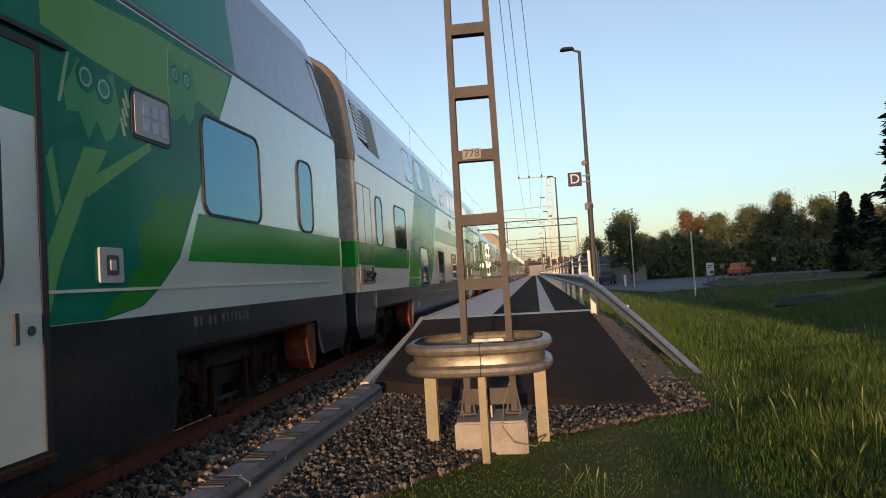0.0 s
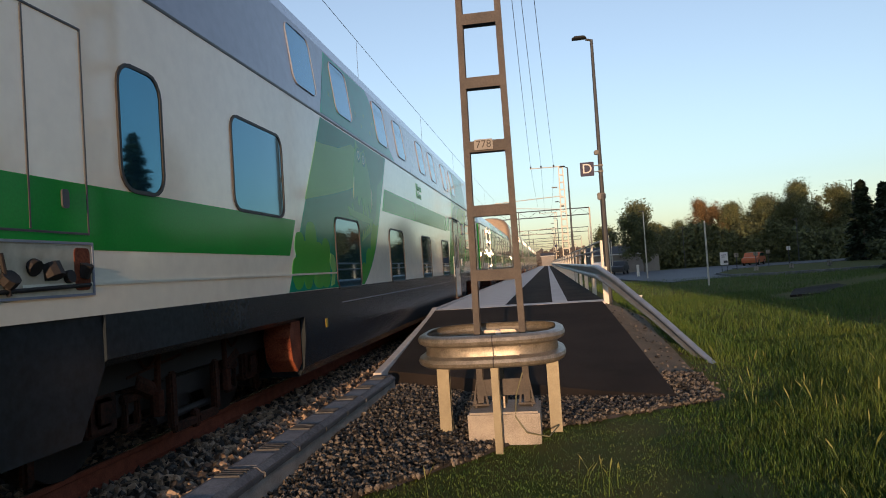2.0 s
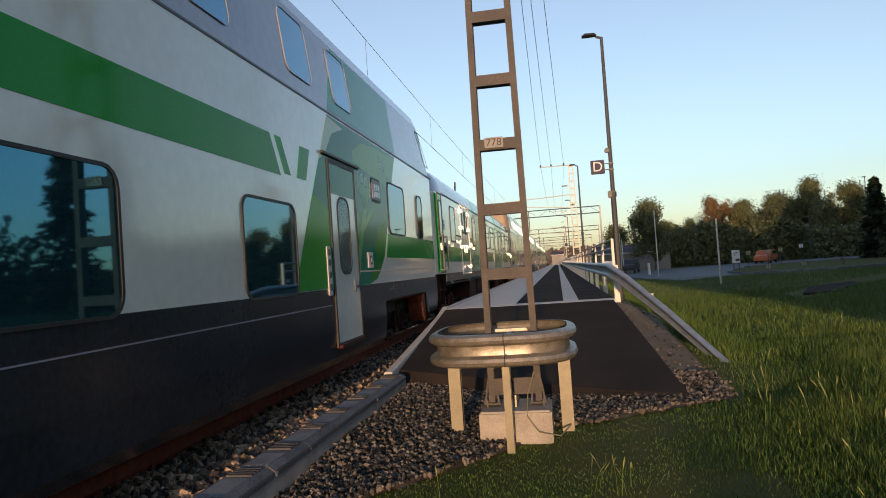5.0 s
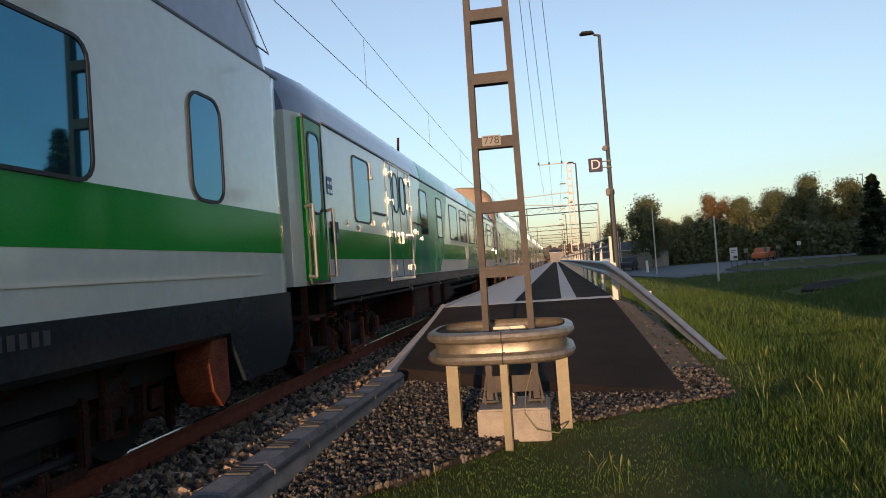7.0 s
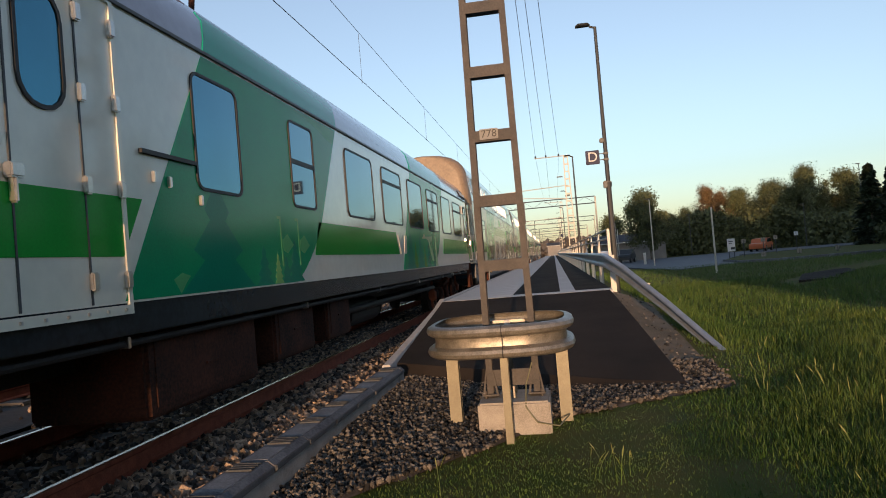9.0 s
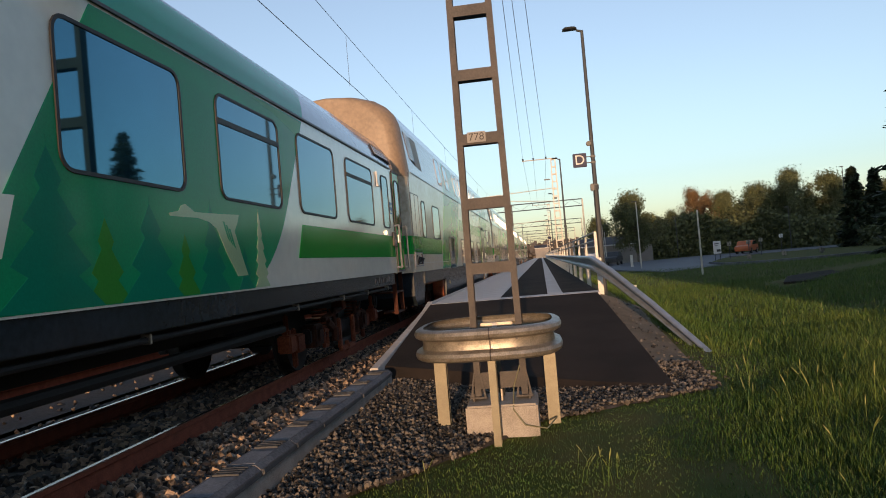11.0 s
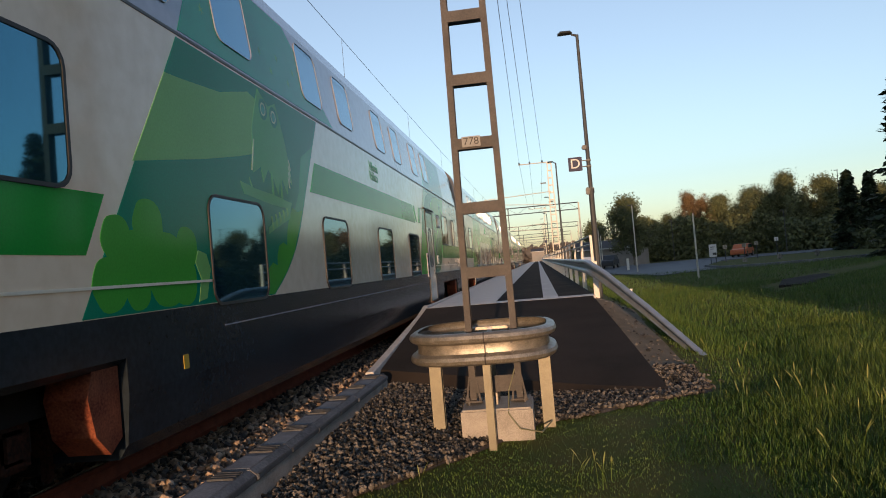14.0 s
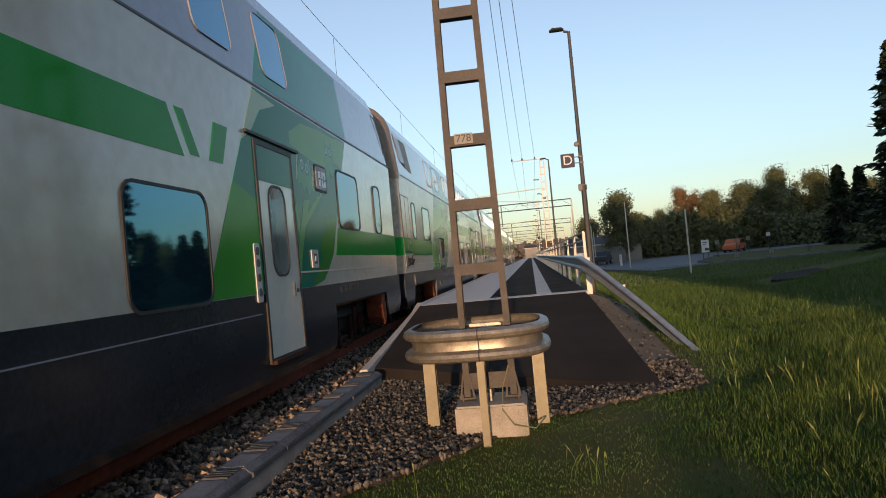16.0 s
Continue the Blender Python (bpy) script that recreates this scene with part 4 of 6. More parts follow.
def single_deck_coach():
    t = thing("single_deck_coach", "white and green single-deck coach with wide double doors, grey roof", "railway coach", "coaches of the passing train")
    rng = random.Random(9)
    W = wall_sd
    U0, U1 = -0.30, -26.05
    bm = bmesh.new()
    st = [(U0, 0.92), (U0 - 0.25, 0.97), (U0 - 0.95, 1.0), (U1 + 0.95, 1.0), (U1 + 0.25, 0.97), (U1, 0.92)]
    loft(bm, [[(1.6 * k, u, 1.57), (1.6 * k, u, 3.55), (-1.6 * k, u, 3.55), (-1.6 * k, u, 1.57)] for u, k in st])
    part("body", bm, COACH_WHITE, t, "white painted coach body")
    pr = [(1.60, 3.55), (1.57, 3.70), (1.50, 3.90), (1.36, 4.08), (1.05, 4.26), (0.6, 4.38), (0, 4.42)]
    full = pr + [(-x, z) for x, z in pr[::-1][1:]]
    bm = bmesh.new()
    loft(bm, [[(x * k, u, 3.552 + (z - 3.552) * q) for x, z in full] for u, k, q in ((U0, 0.92, 0.75), (U0 - 0.25, 0.97, 0.95), (U0 - 0.95, 1, 1), (U1 + 0.95, 1, 1), (U1 + 0.25, 0.97, 0.95), (U1, 0.92, 0.75))])
    part("roof", bm, COACH_GREY, t, "grey curved roof", smooth=True)
    part("sole_bar", boxes((-1.58, 1.58, U1 + 1.1, U0 - 1.1, 1.36, 1.572), bevel=0.01), COACH_DARK, t, "dark grey sole bar")
    part("gutter", plate([(U1 + 0.9, 3.54), (U0 - 0.9, 3.54), (U0 - 0.9, 3.565), (U1 + 0.9, 3.565)], lambda z: 1.6, 0, 0.02), LINE, t)
    for s, u in ((1, U0), (-1, U1)):
        bm = bmesh.new()
        for k in range(4):
            y = u + s * (0.02 + k * 0.06)
            box(bm, -0.6, 0.6, min(y, y + s * 0.05), max(y, y + s * 0.05), 1.4, 3.4, bevel=0.012)
        part("gangway", bm, RUBBER, t, "black rubber gangway bellows")
        bm = bmesh.new()
        for x in (-0.9, 0.9):
            tube(bm, (x, u - s * 0.1, 1.35), (x, u + s * 0.18, 1.35), 0.07, seg=12)
            tube(bm, (x, u + s * 0.16, 1.35), (x, u + s * 0.20, 1.35), 0.2, seg=18)
        parts("buffer", bm, BOGIE, t, "rust-brown round buffers")
        part("coupler", boxes((-0.15, 0.15, min(u, u + s * 0.3), max(u, u + s * 0.3), 1.2, 1.42), bevel=0.02), BOGIE, t)
        # entrance with steps and grab rails
        d0, d1 = sorted((u - s * 0.22, u - s * 0.80))
        dr = part("door", plate([(d0, 1.62), (d1, 1.62), (d1, 3.50), (d0, 3.50)], W, -0.10, 0.012), STRIPE, t, "green folding end door with a tall window")
        window(dr, lambda z: W(z) + 0.012, d0 + 0.12, 2.42, d1 - 0.10, 3.34, 0.10, name="door_window")
        part("door_seal", ring_plate([(d0 - 0.03, 1.59), (d1 + 0.03, 1.59), (d1 + 0.03, 3.53), (d0 - 0.03, 3.53)], [(d0, 1.62), (d1, 1.62), (d1, 3.50), (d0, 3.50)], W, 0, 0.02), RUBBER, dr)
        for gu in (d0 - 0.07, d1 + 0.07):
            part("grab_rail", tubes(((1.69, gu, 1.66), (1.69, gu, 2.48), 0.02), ((1.60, gu, 1.68), (1.69, gu, 1.66), 0.018), ((1.60, gu, 2.46), (1.69, gu, 2.48), 0.018)), CHROME, t, "bright steel grab rail")
        part("door_handle", boxes((1.61, 1.66, d0 + 0.06, d0 + 0.10, 2.14, 2.30), bevel=0.01), CHROME, dr)
        parts("step", boxes((1.15, 1.54, d0, d1, 1.18, 1.21), (1.25, 1.54, d0, d1, 0.80, 0.83), (1.46, 1.54, d0 - 0.024, d0 - 0.002, 0.78, 1.57), (1.46, 1.54, d1 + 0.002, d1 + 0.024, 0.78, 1.57)), BOGIE, t, "rusty steel entrance steps")
        blue = plate(rrect((d0 - 0.38) if s > 0 else d1 + 0.17, 2.68, (d0 - 0.17) if s > 0 else d1 + 0.38, 2.90, 0.01), W, 0, 0.006)
        bl = part("pictogram_sign", blue, BLUE, t, "blue pictogram sign")
        bu = (d0 - 0.38) if s > 0 else d1 + 0.17
        bm = bmesh.new()
        for a in range(2):
            for b in range(2):
                plate(rrect(bu + 0.025 + a * 0.10, 2.70 + b * 0.105, bu + 0.085 + a * 0.10, 2.745 + b * 0.105, 0.01, 2), W, 0, 0.0085, bm)
        parts("pictogram", bm, COACH_WHITE, bl)
        nb = part("coach_number_box", plate(rrect(bu + 0.06, 2.07, bu + 0.28, 2.34, 0.02), W, 0, 0.035), RUBBER, t, "black coach number box")
        part("number_bar", plate(rrect(bu + 0.17, 2.12, bu + 0.235, 2.20, 0.005), W, 0, 0.038), COACH_GREY, nb)
        bm = bmesh.new()
        for x in (0.5, 0.85):
            pts = [Vector((x, u - s * 0.05, 1.3)), Vector((x, u + s * 0.05, 0.95)), Vector((x, u + s * 0.2, 0.88)), Vector((x, u + s * 0.28, 1.1))]
            for p, q_ in zip(pts, pts[1:]):
                tube(bm, p, q_, 0.022, seg=6)
        parts("brake_hose", bm, RUBBER, t)
    # livery
    for pts in ([(-25.1, 1.87), (-20.0, 1.87), (-19.75, 2.26), (-25.1, 2.26)], [(-16.30, 1.87), (-11.75, 1.87), (-11.95, 2.26), (-16.1, 2.26)], [(-6.66, 1.87), (-1.25, 1.87), (-1.25, 2.26), (-6.45, 2.26)]):
        part("stripe", plate(pts, W, -0.01, 0.003), STRIPE, t, "green painted stripe")

    def panel(a, b_, bulge, z_top=3.52):
        pts = [(slant(a, 1.585, 3.52), 1.585), (slant(a, z_top, 3.52), z_top), (slant(b_, z_top, 3.52), z_top)]
        for i in range(9):
            f = i / 8
            z = 1.585 + 1.0 * (1 - f)
            pts.append((slant(b_, z, 3.52) - bulge * f ** 3, z))
        return pts[::-1]
    part("art_panel", plate(panel(-18.75, -15.15, 0.5), W, -0.01, 0.003), ART_MID, t, "green painted forest panel")
    part("art_panel", plate(panel(-10.25, -6.2, 0.5), W, -0.01, 0.003), ART_MID, t, "green painted forest panel")
    edge = [(1.60, 3.572), (1.57, 3.70), (1.50, 3.90), (1.40, 4.03)]
    for a, b_ in ((-18.75, -15.15), (-10.25, -6.2)):
        bm = bmesh.new()
        loft(bm, [[(x + 0.008, f(z), z) for x, z in edge] + [(x - 0.03, f(z), z) for x, z in edge[::-1]] for f in (lambda z: slant(a, z, 3.52), lambda z: slant(b_, z, 3.52))])
        # teal instead of the panel's mid green: mirrored sky put into the colour
        part("art_panel", bm, ART_TEAL, t, "green paint over the roof edge, its teal tone holding sky sheen", smooth=True)
        paint_hill = [(slant(b_, 3.50, 3.52) - 1.6, 3.50), (slant(b_, 3.50, 3.52) - 0.9, 3.44), (slant(b_, 3.3, 3.52) - 0.35, 3.36), (slant(b_, 3.30, 3.52) - 0.02, 3.30), (slant(b_, 3.50, 3.52) - 0.02, 3.50)]
        part("painted_hill", plate(paint_hill, W, 0, 0.0034), ART_SOFT, t, "soft green painted hill")
    for k, (u, w, h, tiers) in enumerate(((-18.67, 1.30, 0.98, 3), (-17.78, 0.42, 0.40, 4), (-16.96, 0.50, 0.48, 4), (-17.22, 0.30, 0.30, 3), (-10.75, 0.9, 1.0, 4), (-9.72, 0.80, 0.74, 3), (-8.78, 0.58, 0.80, 4), (-8.15, 0.34, 0.42, 3))):
        bm = bmesh.new()
        spruce(bm, u, 1.59, w, h, W, 0, 0.0036 + 0.0001 * k, tiers=tiers)
        part("painted_spruce", bm, ART_DARK, t, "dark green painted spruce")
    for k, (u, w, h, tiers) in enumerate(((-19.70, 0.60, 0.36, 3), (-9.24, 0.40, 0.52, 3), (-10.25, 0.5, 0.60, 3))):
        bm = bmesh.new()
        spruce(bm, u, 1.59, w, h, W, 0, 0.0033 + 0.0001 * k, tiers=tiers)
        part("painted_spruce", bm, ART_LEAF2 if k else ART_MID, t, "mid green painted spruce")
    for k, (u, w, h, tiers) in enumerate(((-17.44, 0.25, 0.32, 5), (-7.76, 0.37, 0.77, 6))):
        bm = bmesh.new()
        spruce(bm, u, 1.59, w, h, W, 0, 0.0048, tiers=tiers)
        part("painted_spruce", bm, ART_PALE if k else ART_LIGHT, t, "pale green painted spruce")
    def shape(name, pts, material, h, label):
        part(name, plate(pts, W, 0, h), material, t, label)
    shape("painted_bird", [(-9.45, 2.22), (-9.31, 2.245), (-9.26, 2.29), (-9.20, 2.305), (-9.13, 2.28), (-9.05, 2.25), (-8.6, 2.26), (-8.21, 2.275), (-8.26, 2.19), (-8.33, 2.12), (-8.22, 1.92), (-8.10, 1.715), (-8.32, 1.71), (-8.53, 1.93), (-8.68, 2.13), (-8.81, 2.18), (-9.0, 2.205), (-9.28, 2.20), (-9.44, 2.20)], ART_PALE, 0.0050, "pale green painted flying bird")
    for k in range(3):
        u, z = -8.56 + 0.055 * k, 2.20 - 0.03 * k
        shape("painted_feather", [(u, z), (u + 0.035, z - 0.005), (u + 0.13, z - 0.19), (u + 0.08, z - 0.15)], ART_MID, 0.0056, "green painted wing mark")
    for off in (0, 0.5):
        shape("painted_stalk", [(-17.39 + off, 2.27), (-17.30 + off, 2.27), (-17.29 + off, 1.76), (-17.32 + off, 1.76), (-17.33 + off, 2.24), (-17.39 + off, 2.24)], ART_SOFT, 0.0049, "soft green painted stalk")
        shape("painted_bird", [(-17.28 + off, 2.03), (-17.14 + off, 2.09), (-16.98 + off, 1.98), (-17.16 + off, 1.89), (-17.27 + off, 1.92)], ART_SOFT, 0.0052, "soft green painted bird")
    shape("painted_shape", [(-19.42, 1.70), (-19.30, 1.745), (-19.18, 1.72), (-19.26, 1.66), (-19.33, 1.595)], ART_SOFT, 0.0050, "soft green painted leaf")
    bm = bmesh.new()
    plate([(-11.82, 2.22), (-11.70, 2.22), (-11.50, 1.88), (-11.63, 1.88)], W, 0, 0.006, bm)
    plate([(-11.34, 1.88), (-11.14, 1.88), (-11.02, 2.22), (-11.24, 2.22)], W, 0, 0.006, bm)
    part("operator_mark", bm, COACH_WHITE, t, "white painted operator mark")
    # windows
    for k, u0 in enumerate((-14.81, -12.72, -10.62, -8.52, -6.45, -4.37)):
        window(t, W, u0, 2.42, u0 + (1.44 if k < 5 else 1.58), 3.33, 0.10, split=3.10 if k in (1, 3, 5) else None)
    window(t, W, -16.87, 2.42, -16.15, 3.33, 0.06, split=2.9)
    for u0, u1 in ((-18.95, -18.17), (-23.88, -23.05), (-2.04, -1.56)):
        window(t, W, u0, 2.42, u1, 3.33, 0.08)
    # wide double doors with hinges and rivets
    dd = part("cargo_door", ring_plate([(-21.92, 1.50), (-19.95, 1.50), (-19.95, 3.55), (-21.92, 3.55)], [(-21.88, 1.56), (-19.99, 1.56), (-19.99, 3.52), (-21.88, 3.52)], W, -0.01, 0.014), COACH_WHITE, t, "white riveted door frame")
    for u in (-21.55, -20.93, -20.35):
        part("door_joint", plate([(u, 1.58), (u + 0.014, 1.58), (u + 0.014, 3.50), (u, 3.50)], W, 0, 0.008), LINE, dd)
    for u0, u1 in ((-21.40, -21.06), (-20.82, -20.48)):
        window(dd, W, u0, 2.72, u1, 3.38, 0.15, name="oval_window")
    bm = bmesh.new()
    for u in (-21.88, -21.53, -20.33, -19.99):
        for z in (1.72, 2.30, 2.86, 3.35):
            box(bm, 1.60, 1.635, u - 0.03, u + 0.03, z - 0.055, z + 0.055, bevel=0.008)
    parts("hinge", bm, CHROME, dd, "bright steel door hinges")
    bm = bmesh.new()
    for k in range(11):
        for z in (1.53, 3.535):
            box(bm, 1.61, 1.622, -21.85 + k * 0.18, -21.83 + k * 0.18, z - 0.01, z + 0.01)
    part("rivet", bm, CHROME, dd)
    part("door_handle", boxes((1.60, 1.66, -20.98, -20.88, 2.28, 2.36), (1.6, 1.65, -20.95, -20.92, 2.15, 2.3), bevel=0.01), CHROME, dd)
    for u in (-22.85, -19.75):
        part("catch_rail", plate([(u, 2.58), (u + 0.75, 2.58), (u + 0.75, 2.61), (u, 2.61)], W, 0, 0.03), RUBBER, t)
    bm = bmesh.new()
    for u, z in ((-24.3, 2.35), (-23.75, 2.30), (-22.9, 2.42), (-22.2, 2.42), (-19.6, 2.42), (-19.4, 2.40), (-18.95, 2.30), (-1.95, 2.30), (-1.35, 2.22)):
        box(bm, 1.60, 1.63, u - 0.02, u + 0.02, z - 0.03, z + 0.05, bevel=0.006)
    parts("tarpaulin_hook", bm, CHROME, t)
    for u in (-22.98, -2.42):
        part("lamp_bracket", boxes((1.60, 1.63, u - 0.02, u + 0.02, 3.12, 3.36), (1.6, 1.65, u - 0.02, u + 0.07, 3.10, 3.13), bevel=0.005), SIGN_WHITE, t, "pale tail lamp bracket")
    rv = part("roof_vent", plate([(-2.35, 3.70), (-1.05, 3.66), (-1.25, 3.80), (-2.35, 3.86)], lambda z: 1.575 - (z - 3.7) * 0.36, -0.02, 0.014), UNDER, t, "dark slatted roof vent")
    for k in range(7):
        u = -2.28 + k * 0.16
        part("vent_slat", plate([(u, 3.69), (u + 0.05, 3.69), (u - 0.01, 3.84 - 0.008 * k), (u - 0.06, 3.84 - 0.008 * k)], lambda z: 1.575 - (z - 3.7) * 0.36, 0, 0.024), COACH_GREY, rv)
    part("roof_antenna", tubes(((0.9, -17.5, 4.3), (0.92, -17.45, 4.75), 0.03)), BOGIE, t)
    bars = bmesh.new()
    for k in range(14):
        if k in (2, 5, 10):
            continue
        plate([(-3.0 + k * 0.10, 1.43), (-2.94 + k * 0.10, 1.43), (-2.94 + k * 0.10, 1.51), (-3.0 + k * 0.10, 1.51)], lambda z: 1.58, 0, 0.004, bars)
    parts("number_bar", bars, bpy.data.materials["faint_number_grey"], t)
    # underfloor
    for u in (-3.6, -22.9):
        bogie(t, u, rng, RUST)
    part("underframe", boxes((-0.9, 0.9, U1 + 0.5, U0 - 0.5, 1.1, 1.36)), UNDER, t)
    for u0, u1, z in ((-19.6, -17.75, 0.72), (-17.3, -16.1, 0.78), (-15.6, -14.6, 0.8)):
        bx = part("equipment_box", boxes((0.5, 1.45, u0, u1, z, 1.36), bevel=0.03), BOGIE, t, "rust-stained underfloor equipment box")
        part("box_door", boxes((1.45, 1.46, u0 + 0.1, u1 - 0.1, z + 0.08, 1.28), (1.455, 1.475, (u0 + u1) / 2 - 0.1, (u0 + u1) / 2 + 0.1, z + 0.28, z + 0.30)), BOGIE, bx)
    part("pipe", tubes(((1.5, U1 + 1.2, 1.30), (1.5, U0 - 1.2, 1.30), 0.025), ((1.2, -14, 1.05), (1.2, -6.3, 1.05), 0.05)), UNDER, t)
    for u in (-23.6, -19.9, -16.5, -13.1, -9.7, -6.6, -4.7, -3.3, -1.8):
        part("pipe_clip", boxes((1.46, 1.535, u - 0.015, u + 0.015, 1.27, 1.345), bevel=0.004), CHROME, t)
    for u in (-1.55, -5.95):
        part("sand_box", boxes((1.02, 1.20, u - 0.11, u + 0.11, 0.72, 0.94), (1.06, 1.16, u - 0.05, u + 0.05, 0.93, 1.02), (1.08, 1.14, u - 0.03, u + 0.03, 1.0, 1.2), bevel=0.02), RUST, t, "small rusty box hung under the floor")
    part("air_tank", tubes(((0.9, -13.4, 0.95), (0.9, -11.6, 0.95), 0.22), seg=16), UNDER, t)
    return t


COACHES = []
dd_coach = double_deck_coach()
sd_coach = single_deck_coach()
for i in range(8):
    COACHES.append(sd_coach if i == 2 else dd_coach if i == 0 else copy_thing(dd_coach, pose(0, 0, 0)))
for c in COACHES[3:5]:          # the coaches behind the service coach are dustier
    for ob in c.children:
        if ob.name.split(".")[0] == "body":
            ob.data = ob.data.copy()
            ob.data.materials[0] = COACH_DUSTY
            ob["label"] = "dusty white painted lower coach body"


def train_way(t):
    """Metres run since the clip's start: a train that slowly gathers speed."""
    f = t / 16
    return 0.9387 * sum(c * f ** (k + 1) for k, c in enumerate((66.4482, 8.7503, 15.8663, -35.9796, 44.0983, -19.5894)))


# ---- catenary mast with its crash ring ----
def mast_legs(t, x0, y0, z0, top, w0, w1, rung, first, material, sec=0.062):
    """A mast of two tapering legs with flat rungs between them."""
    half = lambda z: (w0 + (w1 - w0) * (z - z0) / (top - z0)) / 2
    for s in (-1, 1):
        bm = bmesh.new()
        rings = []
        for z in (z0, top):
            x = x0 + s * half(z)
            a, b = sec / 2, sec * 0.9
            rings.append([(x - a, y0 - b, z), (x + a, y0 - b, z), (x + a, y0 - b + 0.012, z), (x - s * a * 0.4, y0 - b + 0.012, z), (x - s * a * 0.4, y0 + b - 0.012, z), (x + a, y0 + b - 0.012, z), (x + a, y0 + b, z), (x - a, y0 + b, z)])
        loft(bm, rings)
        part("leg", bm, material, t)
    z = first
    while z < top - 0.1:
        h = half(z)
        part("rung", boxes((x0 - h, x0 + h, y0 - sec * 0.92, y0 - sec * 0.92 + 0.012, z - 0.055, z + 0.055), (x0 - h, x0 + h, y0 + sec * 0.8, y0 + sec * 0.8 + 0.012, z - 0.055, z + 0.055)), material, t)
        z += rung


MX, MY = -0.525, 7.05
mast = thing("catenary_mast", "weathered steel ladder mast on a concrete foot inside a crash ring", "catenary mast")
mast_legs(mast, MX, MY, 0.30, 10.4, 0.46, 0.28, 0.645, 1.59, MAST_STEEL)
part("rung", boxes((MX - 0.2, MX + 0.2, MY - 0.06, MY - 0.045, 0.40, 0.56)), MAST_STEEL, mast)
for s in (-1, 1):
    x = MX + s * 0.225
    bm = boxes((x - 0.085, x + 0.085, MY - 0.10, MY + 0.10, 0.31, 0.328), bevel=0.003)
    for dy in (-0.09, 0.09):
        tube(bm, (x + s * 0.05, MY + dy * 0.8, 0.26), (x + s * 0.05, MY + dy * 0.8, 0.36), 0.014, seg=6)
    part("base_plate", bm, MAST_STEEL, mast)
    bm = bmesh.new()
    for sx in (-1, 1):
        a = [bm.verts.new(p) for p in ((x + sx * 0.055, MY - 0.085, 0.325), (x + sx * 0.078, MY - 0.085, 0.325), (x + sx * 0.038, MY - 0.07, 0.56), (x + sx * 0.028, MY - 0.07, 0.56))]
        b = [bm.verts.new(v.co + Vector((0, 0.012, 0))) for v in a]
        bm.faces.new(a)
        bm.faces.new(b[::-1])
        for i in range(4):
            bm.faces.new((a[i], b[i], b[(i + 1) % 4], a[(i + 1) % 4]))
    part("gusset", bm, MAST_STEEL, mast)
pl = part("number_plate", boxes((MX - 0.125, MX + 0.06, MY - 0.082, MY - 0.074, 2.84, 2.945), bevel=0.003), PLATE, mast, "white plate with the number 778")


def lettering(text, size, m, material, parent, name="lettering"):
    cu = bpy.data.curves.new(name, "FONT")
    cu.body, cu.size, cu.extrude, cu.align_x, cu.align_y = text, size, 0.002, "CENTER", "CENTER"
    tmp = bpy.data.objects.new(name, cu)
    me = bpy.data.meshes.new_from_object(tmp)
    bpy.data.objects.remove(tmp)
    me.materials.clear()
    me.materials.append(material)
    ob = new(name, me)
    ob.parent = parent
    ob.matrix_local = m
    return ob


lettering("778", 0.105, pose(MX - 0.032, MY - 0.0845, 2.892, 90, 0, 0), TEXT_DARK, pl)
part("top_arm", tubes(((MX - 0.9, MY, 10.2), (MX + 0.9, MY, 10.2), 0.05)), MAST_STEEL, mast)
bm = bmesh.new()
pts = [Vector((MX + 0.20, MY - 0.1, 0.62)), Vector((MX + 0.13, MY - 0.16, 0.42)), Vector((MX + 0.12, MY - 0.34, 0.24)), Vector((MX + 0.22, MY - 0.38, 0.10)), Vector((MX + 0.42, MY - 0.30, 0.04)), Vector((MX + 0.52, MY + 0.05, 0.06))]
for a, b in zip(pts, pts[1:]):
    tube(bm, a, b, 0.007, seg=6)
part("earth_cable", bm, mat("earth_cable_sheath", (0.14, 0.14, 0.08), 0.5), mast, "thin green earthing cable")

foot = thing("mast_foundation", "pale concrete block under the mast, stained and sunk in gravel", "foundation")
bm = boxes((-0.865, -0.175, 6.72, 7.38, -0.25, 0.285), bevel=0.02)
part("block", bm, CONCRETE, foot)
bm = bmesh.new()
tube(bm, (-0.52, 6.95, 0.28), (-0.52, 6.95, 0.40), 0.018, seg=6)
tube(bm, (-0.52, 7.2, 0.28), (-0.52, 7.2, 0.40), 0.018, seg=6)
parts("anchor_bolt", bm, GALV, foot)

ring = thing("crash_barrier_ring", "closed ring of galvanised crash barrier on four short posts", "crash barrier")
W_PROF = [(0.0, 0.0), (0.038, 0.004), (0.068, 0.022), (0.080, 0.052), (0.068, 0.082), (0.036, 0.099), (0.006, 0.108), (0.0, 0.150), (0.006, 0.192), (0.036, 0.201), (0.068, 0.218), (0.080, 0.248), (0.068, 0.278), (0.038, 0.296), (0.0, 0.300)]


